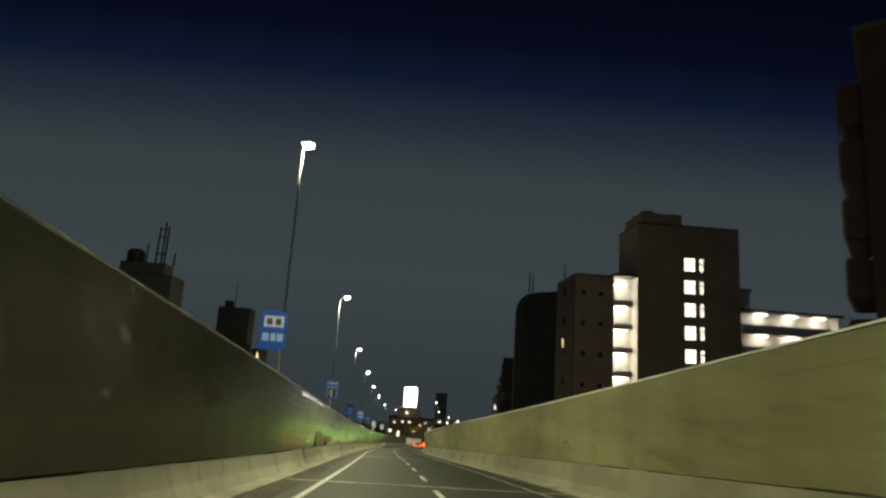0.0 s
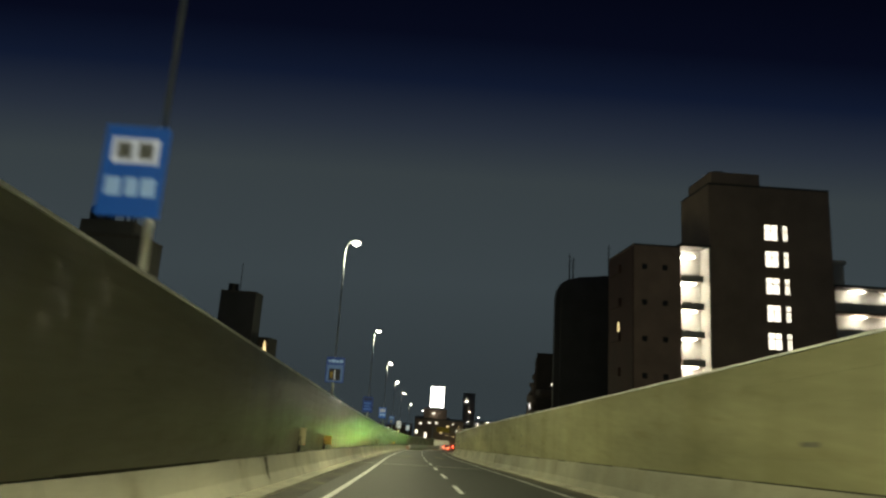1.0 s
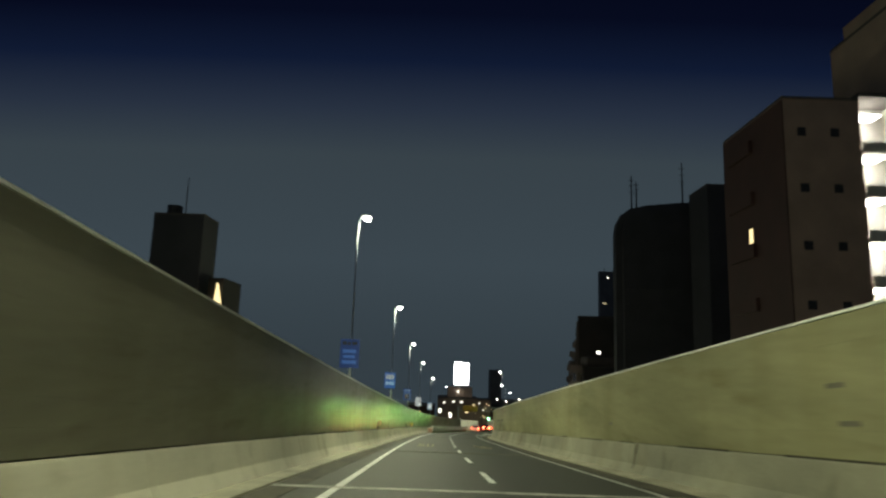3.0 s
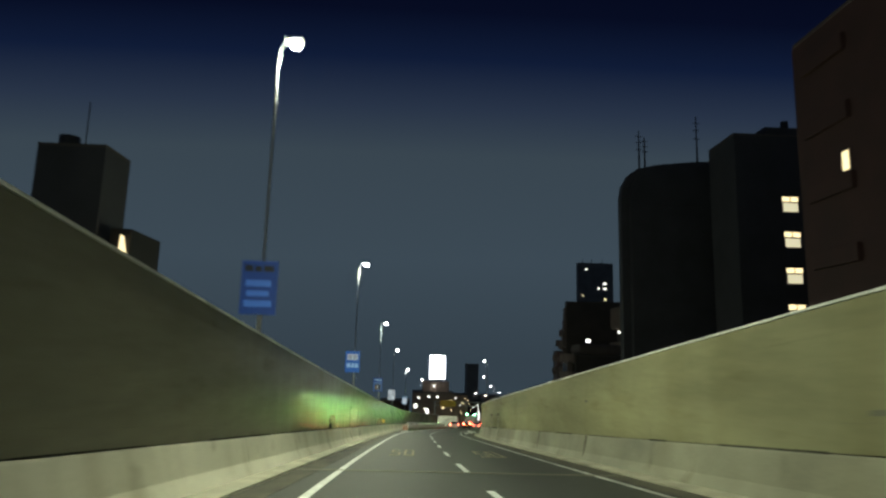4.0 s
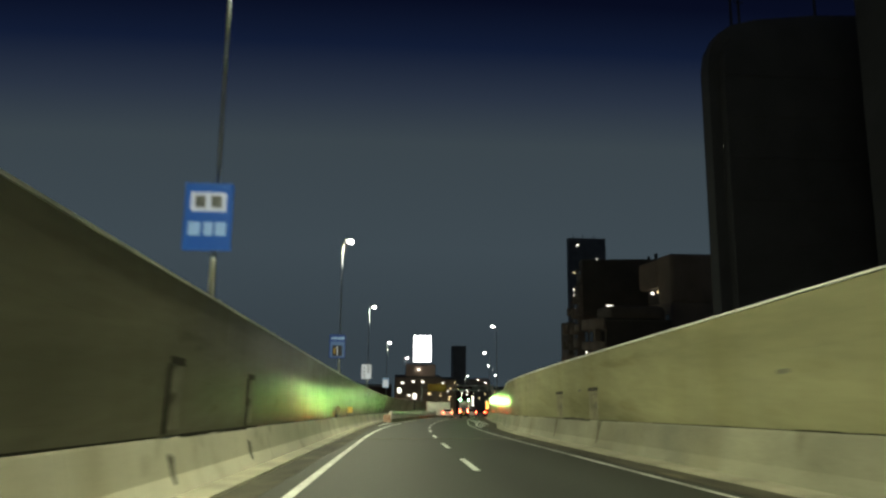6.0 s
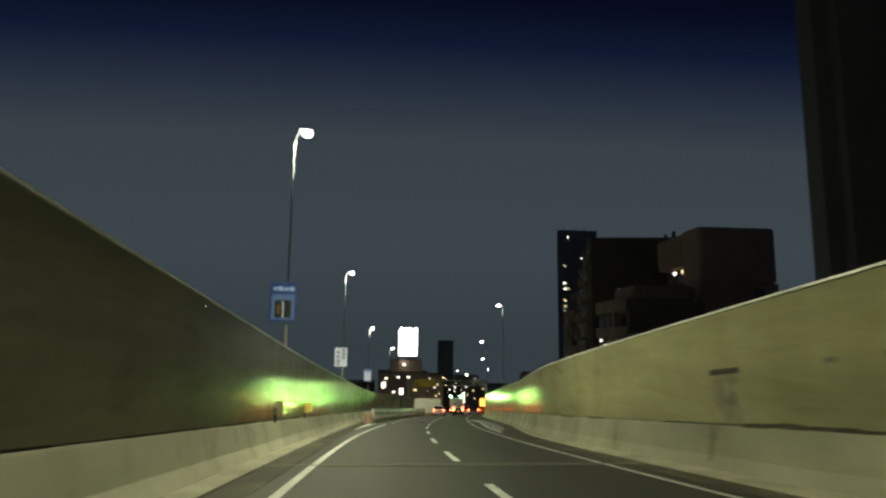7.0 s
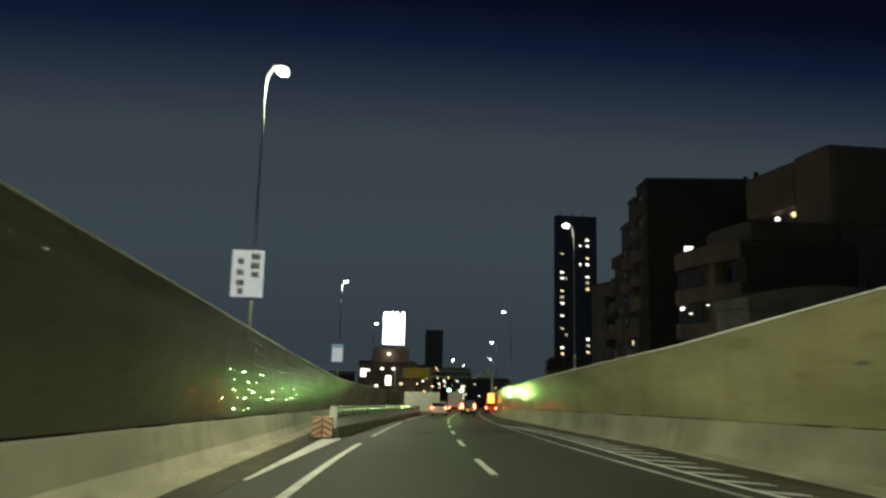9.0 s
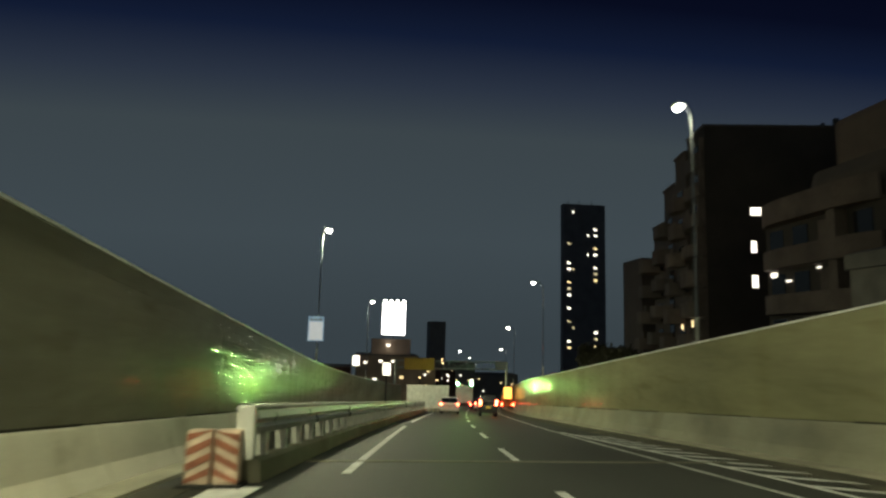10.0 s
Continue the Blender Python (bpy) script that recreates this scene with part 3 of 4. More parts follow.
        bars(s, "header_mark", SIGN_GREY, 0, [(-0.42, -0.2, 0.84 * h, 0.93 * h), (-0.14, 0.1, 0.84 * h, 0.93 * h), (0.16, 0.42, 0.84 * h, 0.93 * h)])
    return s


T = "blue road sign with white field and unreadable marks"
N = "blue lane guidance sign with black diagram and yellow arrow"
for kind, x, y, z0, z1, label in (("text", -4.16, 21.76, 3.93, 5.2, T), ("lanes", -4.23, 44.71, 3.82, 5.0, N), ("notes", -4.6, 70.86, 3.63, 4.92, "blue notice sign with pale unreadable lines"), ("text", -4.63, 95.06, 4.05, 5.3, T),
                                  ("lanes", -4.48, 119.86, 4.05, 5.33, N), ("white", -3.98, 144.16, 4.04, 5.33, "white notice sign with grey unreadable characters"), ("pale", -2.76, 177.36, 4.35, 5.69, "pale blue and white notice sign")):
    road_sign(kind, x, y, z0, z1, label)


# ---- small things on the walls ----
def delineator(y, z0, z1, material, label, wide=0.2):
    d = thing("delineator", pose(left(y) + 0.03, y, z0 + ground(y)), label, "delineator", "wall delineators")
    h = z1 - z0
    part("plate", box(0.0, 0.03, -0.08, 0.08, 0.0, h, 0.01), material, d)
    part("face", box(0.0, wide, -0.015, 0.0, 0.02, h - 0.02), material, d)
    part("bracket", box(-0.03, 0.05, -0.05, 0.05, -0.14, h * 0.5), DARK_STEEL, d)
    part("mounting_foot", box(-0.03, 0.04, -0.09, 0.09, -0.2, -0.12, 0.01), DARK_STEEL, d)


for y, z0, z1, m, lb in ((35.6, 0.98, 1.56, BEIGE_PLATE, "beige reflective delineator on the wall"), (42.3, 1.0, 1.38, DELIN_YELLOW, "yellow reflective delineator on the wall"), (84.4, 1.08, 1.45, BEIGE_PLATE, "beige reflective delineator on the wall"),
                         (117.7, 1.02, 1.44, BEIGE_PLATE, "beige reflective delineator on the wall"), (124.6, 1.04, 1.44, DELIN_YELLOW, "yellow reflective delineator on the wall")):
    delineator(y, z0, z1, m, lb, 0.3 if m is DELIN_YELLOW else 0.2)


# ---- buildings ----
def lit_grid(parent, xs, zs, w, h, y, material, name="lit_window", frame_mat=DARK_STEEL):
    """Windows in a wall that faces the road: a frame with its mullion and pane."""
    for z in zs:
        for x in xs:
            f = part(name, box(x - w / 2 - 0.06, x + w / 2 + 0.06, y - 0.06, y + 0.02, z - h / 2 - 0.06, z + h / 2 + 0.06), frame_mat, parent)
            split = z + h * 0.14
            for x0, x1 in ((x - w / 2, x - 0.06), (x + 0.06, x + w / 2)):
                part("pane", box(x0, x1, y - 0.075, y - 0.06, z - h / 2, split - 0.06), material, f)
                part("pane", box(x0, x1, y - 0.075, y - 0.06, split + 0.06, z + h / 2), material, f)


def slab_building(name, x0, x1, y0, y1, z1, material, label, parapet=0.6):
    b = thing(name, pose(0, 1.6 if name == "apartment_block" else SLOPE * 0.65 * z1, ground(y0)), label, "building")
    bm = box(x0, x1, y0, y1, -3.0, z1)
    part("wall", bm, material, b)
    bm = box(x0 - 0.01, x1 + 0.01, y0 - 0.01, y1 + 0.01, z1, z1 + 0.2)
    part("roof", bm, ROOF, b)
    return b


# apartment block with an open lit stairwell, then the tall tower beside it
b = slab_building("apartment_block", 22.7, 28.0, 82.0, 91.5, 24.0, WALL_PINK, "pinkish tiled apartment block with small dark openings")
for z in (21.6, 17.6, 13.6, 9.6, 5.6):
    for x in (23.9, 26.2):
        part("vent_opening", box(x - 0.28, x + 0.28, 81.93, 82.02, z - 0.3, z + 0.3), DARK_STEEL, b)
    part("side_balcony", box(22.36, 22.75, 86.5, 90.5, z - 0.1, z + 0.9, 0.05), WALL_RED, b)
part("side_wall", box(22.62, 22.72, 82.0, 91.5, -3.0, 23.9), WALL_RED, b, "dark red side wall")
f = part("side_window", box(22.55, 22.64, 86.75, 87.45, 14.55, 15.8), DARK_STEEL, b)
part("pane", box(22.53, 22.55, 86.83, 87.37, 14.63, 15.72), WIN_WARM, f)

st = thing("stair_tower", pose(0, 1.6, ground(82)), "white open stairwell with lit landings", "stair tower")
part("back_wall", box(28.0, 31.3, 84.2, 84.5, -3.0, 24.2), WALL_WHITE, st)
part("side_wall", box(31.12, 31.3, 81.8, 84.2, -3.0, 24.2), WALL_WHITE, st)
part("roof", box(27.9, 31.3, 81.7, 84.6, 24.2, 24.5), ROOF, st)
for k in range(8):
    z = 23.5 - 3.1 * k
    part("landing", box(28.0, 30.5, 81.8, 84.2, z - 3.3, z - 3.05), WALL_WHITE, st)
    part("parapet", box(28.0, 30.5, 81.75, 81.9, z - 3.05, z - 2.55), WALL_WHITE, st)
    part("ceiling_light", box(28.5, 29.9, 82.5, 83.7, z - 0.36, z - 0.28, 0.02), TUBE, st, "glowing ceiling light")

b = thing("tower_block", pose(0, 1.6, ground(82)), "tall brown apartment tower with a column of lit windows", "building")
part("wall", box(31.32, 45.35, 82.0, 90.0, -3.0, 31.7), WALL_BROWN, b)
part("roof", box(31.31, 45.36, 81.99, 90.01, 31.7, 31.95), ROOF, b)
part("roof_house", box(31.9, 37.6, 82.6, 89.0, 31.95, 33.5), WALL_BROWN, b)
part("water_tank", tube([(34, 86, 33.5), (34, 86, 34.5)], [1.0, 1.0], 14), WALL_GREY, b)
lit_grid(b, [38.35], [26.45 - 3.07 * k for k in range(8)], 1.4, 1.75, 82.0, WIN_WHITE)
lit_grid(b, [39.98], [26.45 - 3.07 * k for k in range(8)], 0.42, 1.75, 82.0, WIN_WHITE)

b = thing("corridor_block", pose(0, 1.6, ground(82)), "low apartment block with brightly lit open corridors", "building")
part("wall", box(45.32, 60.0, 85.0, 95.0, -3.0, 20.9), WALL_WHITE, b)
part("roof", box(45.32, 60.6, 83.0, 95.2, 20.9, 21.2), ROOF, b)
part("end_wall", box(59.75, 60.0, 83.2, 85.0, -3.0, 20.9), WALL_WHITE, b)
part("lift_house", box(45.8, 47.3, 83.1, 85.0, 21.2, 23.5), WALL_WHITE, b)
part("lift_cap", box(45.6, 47.5, 82.9, 85.2, 23.5, 24.0, 0.08), WALL_WHITE, b)
for k in range(6):
    z = 20.9 - 2.95 * k
    part("corridor_floor", box(45.32, 59.7, 83.2, 85.0, z - 2.95, z - 2.75), WALL_GREY, b)
    part("parapet", box(45.32, 59.9, 83.1, 83.25, z - 2.75, z - 1.75), WALL_WHITE, b)
    for x in (49.3, 53.6, 57.6):
        part("ceiling_light", box(x - 0.7, x + 0.7, 83.6, 84.5, z - 0.30, z - 0.22, 0.02), TUBE, b, "glowing ceiling light")

# dark brown flats close behind the wall, with deep rounded balconies one above another
b = thing("balcony_tower", pose(22.35, 29.0, ground(29), 0, 0, -39), "tall dark brown flats with stacked rounded balconies", "building")
part("wall", box(0.0, 9.0, 0.0, 11.0, -3.0, 23.0), WALL_RED, b)
part("roof", box(-0.2, 9.2, -0.2, 11.2, 23.0, 23.3), ROOF, b)
for k in range(5):
    z = 20.4 - 3.05 * k
    bal = part("balcony", box(-1.15, 0.0, 0.3, 5.5, z - 2.2, z, 0.28), WALL_RED, b)
    part("balcony_rail", tube([(-1.08, 0.4, z + 0.1), (-1.08, 5.4, z + 0.1)], [0.03, 0.03], 6), DARK_STEEL, bal)
    part("balcony_door", box(-0.03, 0.04, 1.6, 3.9, z - 2.1, z + 0.5), DARK_GLASS, b)

# round dark building and the block in front of it
b = thing("round_building", pose(0, 1.4, ground(129)), "dark-clad building with a rounded shoulder and rooftop masts", "building")
outline = [(23.6, -3.0), (23.6, 28.3), (23.85, 29.8), (24.6, 31.2), (25.7, 32.0), (28.0, 32.6), (33.0, 33.2), (50.0, 33.9), (50.0, -3.0)]
bm = bmesh.new()
face = bm.faces.new([bm.verts.new((x, 129.0, z)) for x, z in outline])
ex = bmesh.ops.extrude_face_region(bm, geom=[face])
bmesh.ops.translate(bm, verts=[v for v in ex["geom"] if isinstance(v, bmesh.types.BMVert)], vec=(0, 2.2, 0))
bmesh.ops.recalc_face_normals(bm, faces=bm.faces)
bmesh.ops.bevel(bm, geom=[e for e in bm.edges if all(v.co.y < 129.5 for v in e.verts) and min(v.co.x for v in e.verts) < 31 and max(v.co.z for v in e.verts) > 0], offset=0.9, segments=4, affect="EDGES")
part("wall", bm, WALL_DARK, b)
part("rear_wing", box(37.0, 49.8, 131.3, 145.0, -3.0, 32.6), WALL_DARK, b)
for k in range(8):
    part("cladding_rib", box(24.6, 49.9, 128.92, 129.02, 3.4 + 3.4 * k, 3.55 + 3.4 * k), WALL_DARK, b)
for x, z, h in ((26.2, 32.2, 5.0), (26.9, 32.4, 4.0), (33.6, 33.4, 6.0), (44.0, 33.7, 4.0)):
    bm = tube([(x, 130.6, z), (x, 130.6, z + h * 0.5), (x, 130.6, z + h)], [0.13, 0.1, 0.06], 6)
    for zz in (0.5, 0.68, 0.84):
        add_box(bm, x - 0.4, x + 0.4, 130.56, 130.64, z + h * zz, z + h * zz + 0.08)
    part("mast", bm, DARK_STEEL, b)

b = slab_building("office_block", 32.0, 52.0, 117.6, 123.5, 31.4, WALL_DARK, "dark office block with a column of warm lit windows")
part("roof_house", box(36, 44, 118.6, 122.5, 31.65, 32.8), WALL_DARK, b)
for k in range(6):
    z = 24.0 - 3.76 * k
    f = part("lit_window", box(36.75, 38.55, 117.53, 117.62, z - 0.9, z + 0.9), DARK_STEEL, b)
    part("blind", box(36.87, 38.43, 117.5, 117.53, z - 0.8, z + 0.12), WIN_BLIND, f, "lowered pale blind lit from behind")
    for x0, x1 in ((36.8, 37.6), (37.72, 38.48)):
        part("pane", box(x0, x1, 117.5, 117.53, z + 0.27, z + 0.78), WIN_WARM, f)
part("vent_pipe", tube([(39, 120, 32.8), (39, 120, 34.0)], [0.4, 0.4], 10), DARK_STEEL, b)


# flats behind the far wall, their balconies towards the road
def balcony(parent, x, y0, y1, z, depth, tall, material, lean=0.0):
    """A curved balcony on a wall that faces the road: slab and thick rounded parapet."""
    pts = []
    n = 12
    for i in range(n + 1):
        s = i / n
        bulge = min(1.0, 5.0 * s * (1 - s) + 0.1) ** 0.5
        pts.append((x + lean * s - depth * bulge, y0 + (y1 - y0) * s))
    bm = bmesh.new()
    for name, za, zb, th in (("balcony_slab", -0.2, 0.0, None), ("balcony_front", 0.0, tall, 0.16)):
        bm = bmesh.new()
        inner = [(px + th, py) for px, py in pts] if th else [(x + lean * i / n - 0.005, py) for i, (px, py) in enumerate(pts)]
        ring = []
        for (ox, oy), (ix, iy) in zip(pts, inner):
            ring.append([bm.verts.new(p) for p in ((ox, oy, z + za), (ox, oy, z + zb), (ix, iy, z + zb), (ix, iy, z + za))])
        for a, c in zip(ring, ring[1:]):
            for j in range(4):
                bm.faces.new((a[j], a[(j + 1) % 4], c[(j + 1) % 4], c[j]))
        bm.faces.new(ring[0][::-1])
        bm.faces.new(ring[-1])
        bmesh.ops.recalc_face_normals(bm, faces=bm.faces)
        part(name, bm, material, parent, smooth=False)


r1 = thing("terraced_flats", pose(0, 198.0, ground(198), 0, 0, -9.6), "dark brown terraced flats with stepped curved balconies", "building")
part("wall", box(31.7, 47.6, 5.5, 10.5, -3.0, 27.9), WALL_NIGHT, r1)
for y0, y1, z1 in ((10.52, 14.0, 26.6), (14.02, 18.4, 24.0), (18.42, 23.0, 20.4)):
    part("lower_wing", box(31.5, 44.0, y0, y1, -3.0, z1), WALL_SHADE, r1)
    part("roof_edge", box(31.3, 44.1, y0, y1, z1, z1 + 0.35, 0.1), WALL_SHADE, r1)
part("roof", box(31.6, 47.7, 5.4, 10.6, 27.9, 28.1), ROOF, r1)
part("roof_pipe", tube([(45.2, 7.0, 28.1), (45.2, 7.0, 29.3)], [0.3, 0.3], 8), DARK_STEEL, r1)
part("roof_pipe", tube([(43.9, 7.0, 28.1), (43.9, 7.0, 28.8)], [0.22, 0.22], 8), DARK_STEEL, r1)
rng = random.Random(12)
for k in range(9):
    z = 0.6 + 2.95 * k
    for y0, y1, top, dz, out in ((5.6, 10.4, 9, 0.0, 0.45), (10.6, 13.9, 8, -0.5, 0.9), (14.3, 18.2, 7, 0.25, 1.3), (18.6, 22.8, 6, -0.3, 1.7)):
        if k < top:
            deep = out + 0.24 * (8 - k) * rng.uniform(0.8, 1.2)
            balcony(r1, 31.6, y0, y1, z + dz, deep, rng.uniform(0.95, 1.4), WALL_TAUPE if rng.random() < 0.6 else WALL_SHADE)
            if rng.random() < 0.55:
                yy = rng.uniform(y0 + 0.6, y1 - 1.2)
                part("drying_sheet", box(31.6 - deep * 0.7, 31.6 - deep * 0.7 + 0.05, yy, yy + rng.uniform(0.5, 1.1), z + dz + 1.1, z + dz + 1.9, 0.02), WALL_TAUPE, r1)
            part("balcony_door", box(31.42, 31.48, y0 + 1.0, y0 + 2.6, z + dz, z + dz + 2.1), DARK_GLASS, r1)
    part("party_wall", box(31.3 - 0.16 * (8 - k), 31.68, 5.62, 5.85, z - 0.2, z + 2.6), WALL_TAUPE, r1)
for x, w, z, h in ((36.35, 1.0, 19.45, 0.75), (36.05, 0.5, 16.0, 1.1), (36.05, 0.55, 12.7, 1.15)):
    f = part("stair_window", box(x - w / 2 - 0.06, x + w / 2 + 0.06, 5.44, 5.52, z - h / 2 - 0.06, z + h / 2 + 0.06), DARK_STEEL, r1)
    part("pane", box(x - w / 2, x + w / 2, 5.42, 5.44, z - h / 2, z + h / 2), WIN_WHITE, f)

for yy, z, m in ((8.2, 8.7, WIN_WARM), (9.4, 8.7, WIN_WARM), (12.6, 8.5, WIN_WARM), (7.2, 8.6, WIN_WHITE)):
    part("lit_window", box(31.38, 31.47, yy - 0.16, yy + 0.16, z - 0.35, z + 0.35), m, r1)

r3 = thing("balcony_flats", pose(0, 0, ground(177)), "brown flats with long rounded balcony parapets over the road wall", "building")
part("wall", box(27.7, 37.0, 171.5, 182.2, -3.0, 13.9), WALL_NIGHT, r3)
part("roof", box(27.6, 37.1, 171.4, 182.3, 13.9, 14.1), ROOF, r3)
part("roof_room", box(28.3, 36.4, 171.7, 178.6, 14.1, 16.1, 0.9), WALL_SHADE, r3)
for k, z in enumerate((13.0, 10.0, 7.0, 4.0)):
    balcony(r3, 27.7, 171.6, 182.1, z, 1.1, 1.3 if k == 0 else 1.05, WALL_TAUPE)
    for yy in (173.2, 176.2, 178.6, 181.0):
        part("balcony_door", box(27.64, 27.71, yy - 0.7, yy + 0.7, z - 2.6, z - 0.5), DARK_GLASS if yy != 176.2 else WALL_TAUPE, r3)
    part("pier", box(26.9, 27.68, 174.5, 175.2, z - 2.95, z - 0.2), WALL_TAUPE, r3)
for yy, z, w, h in ((181.4, 9.5, 0.3, 0.16), (179.9, 9.0, 0.22, 0.05), (177.0, 9.6, 0.16, 0.04), (174.6, 9.7, 0.1, 0.06)):
    part("lit_window", box(27.6, 27.69, yy - w, yy + w, z - h, z + h), WIN_WHITE, r3)

r4 = thing("concrete_block", pose(0, 0, ground(177)), "bare tan-brown concrete apartment block with a deep balcony recess", "building")
part("wall", box(39.4, 50.0, 177.0, 190.0, -3.0, 17.0), WALL_GREY, r4)
part("upper_wall", box(39.4, 50.0, 182.0, 190.0, 19.6, 24.2, 0.7), WALL_GREY, r4)
part("corner_wall", box(39.4, 50.0, 177.0, 181.98, 16.99, 24.4, 0.6), WALL_GREY, r4)
# The near-black plaster paints in the shade at the back of the recess.
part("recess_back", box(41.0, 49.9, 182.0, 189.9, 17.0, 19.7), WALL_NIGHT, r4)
part("window", box(46.7, 48.0, 176.95, 177.02, 15.3, 16.3), DARK_GLASS, r4)
part("window", box(42.4, 43.3, 176.95, 177.02, 11.3, 12.3), DARK_GLASS, r4)
part("window", box(39.34, 39.42, 177.9, 179.0, 13.6, 15.2), DARK_GLASS, r4)
for yy, m in ((185.2, WIN_WHITE), (182.7, WIN_WARM)):
    bm = bmesh.new()
    bmesh.ops.create_uvsphere(bm, u_segments=10, v_segments=6, radius=0.26, matrix=Matrix.Translation((39.9, yy, 19.0)))
    part("balcony_lamp", bm, m, r4, "glowing balcony lamp", smooth=True)
r5 = thing("low_hall", pose(0, 0, ground(168)), "low pale hall with a curved eave beside the flats", "building")
part("wall", box(25.0, 37.5, 167.0, 171.2, -3.0, 7.9), WALL_PALE, r5)
bm = bmesh.new()
arch = [(24.8 + 12.9 * i / 16, 7.9 + 1.75 * math.sin(math.pi * (0.1 + 0.8 * i / 16)) ** 0.7) for i in range(17)] + [(37.7, 7.9), (24.8, 7.9)]
ex = bmesh.ops.extrude_face_region(bm, geom=[bm.faces.new([bm.verts.new((x, 166.8, z)) for x, z in arch])])
bmesh.ops.translate(bm, verts=[v for v in ex["geom"] if isinstance(v, bmesh.types.BMVert)], vec=(0, 4.5, 0))
bmesh.ops.recalc_face_normals(bm, faces=bm.faces)
part("curved_gable", bm, WALL_PALE, r5)
for x in (27.2, 30.4, 33.6):
    part("dark_window", box(x - 0.8, x + 0.8, 166.95, 167.02, 5.4, 7.2), DARK_GLASS, r5)
r6 = slab_building("narrow_block", 34.9, 37.6, 218.0, 224.0, 19.2, WALL_SHADE, "narrow dark brown block at the end of the row")

# far residential tower, its lit flats in two columns
b = slab_building("residential_tower", 101.8, 124.6, 460.0, 465.0, 103.2, WALL_FAR, "far dark residential tower with two columns of lit windows")
# lit flats: column across the front, height of its highest lit storey, then the lit storeys counted down from there
for x, top, lit, dim in ((118.2, 90.1, (0, 1, 3, 4, 6, 8, 16, 18), (7, 17)), (114.6, 90.1, (1, 4), ()), (103.9, 71.9, (0, 1, 3, 5, 7, 12, 13), (-3, 4, 9)), (106.6, 71.9, (-8,), (1, 10))):
    small = x in (114.6, 106.6)
    for k in lit + dim:
        z = top - 3.39 * k
        w = 0.4 if small else 0.85
        f = part("lit_window", box(x - 0.1, x + 2 * w + 0.2, 459.86, 460.02, z - 0.7, z + 0.7), DARK_STEEL, b)
        glow = WIN_BLIND if k in dim else WIN_WARM if k % 5 == 3 else WIN_WHITE
        part("pane", box(x, x + w, 459.8, 459.86, z - 0.6 + 0.3 * (k % 2), z + 0.6), glow, f)
        part("pane", box(x + w + 0.1, x + 2 * w + 0.1, 459.8, 459.86, z - 0.6, z + 0.6 - 0.35 * (k % 3 == 0)), glow, f)
for x in (106, 112, 119):
    part("antenna", tube([(x, 465, 103.7), (x, 465, 106.5)], [0.25, 0.12], 6), DARK_STEEL, b)

# lit billboard on its building at the end of the view
b = slab_building("billboard_building", -2.0, 14.0, 307.0, 325.0, 12.0, WALL_BROWN, "dark low-rise building with a few lit windows under a billboard")
part("upper_storey", box(2.0, 12.0, 309.0, 322.0, 12.25, 16.2), WALL_BROWN, b)
for x, z in ((0.6, 10.2), (4.4, 10.6), (7.6, 10.6), (9.8, 6.6), (6.2, 14.6), (3.0, 6.0), (12.6, 9.4)):
    part("lit_window", box(x - 0.45, x + 0.45, 306.9, 307.02 if z < 12 else 309.0, z - 0.28, z + 0.28), WIN_WARM if x > 8 else WIN_WHITE, b)
bb = thing("billboard", pose(7.35, 308.3, 16.2 + ground(307)), "large blank white billboard glowing in floodlight", "billboard")
part("face", box(-2.95, 2.95, 0, 0.3, 1.1, 9.4, 0.05), BILL_FACE, bb, "glowing white face")
part("frame", box(-3.1, 3.1, 0.31, 0.7, 0.9, 9.6), DARK_STEEL, bb)
for x in (-2.6, 0, 2.6):
    part("strut", tube([(x, 0.5, 0), (x, 0.5, 0.9)], [0.15, 0.15], 8), DARK_STEEL, bb)
for x in (-2.4, -0.8, 0.8, 2.4):
    fl = part("floodlight", box(x - 0.28, x + 0.28, -0.5, 0.0, 9.75, 10.05, 0.04), DARK_STEEL, bb)
    part("lens", box(x - 0.24, x + 0.24, -0.52, -0.5, 9.75, 10.0), LAMP_GLOW, fl)

b = slab_building("dark_tower", 24.6, 30.6, 384.0, 396.0, 30.0, WALL_FAR, "far dark tower without lights")
rng = random.Random(3)
for i, (x0, x1, y, z1) in enumerate(((-14, -3, 300, 8.5), (14.5, 21, 330, 12.5), (21.5, 30, 352, 10.5), (30.5, 40, 372, 14.0), (-30, -15, 285, 7.5), (41, 60, 390, 11.0), (2, 13, 345, 15.0))):
    b = slab_building("city_house", x0, x1, y, y + 14, z1, rng.choice((WALL_RED, WALL_BROWN, WALL_FAR)), "far dark city house with a few lit windows")
    tagged(b, group="far city houses")
    for j in range(4):
        x, z = rng.uniform(x0 + 0.8, x1 - 0.8), rng.uniform(4.0, z1 - 0.8)
        part("lit_window", box(x - 0.26, x + 0.26, y - 0.12, y + 0.01, z - 0.24, z + 0.24), rng.choice((WIN_WARM, WIN_WHITE, WIN_WARM)), b)

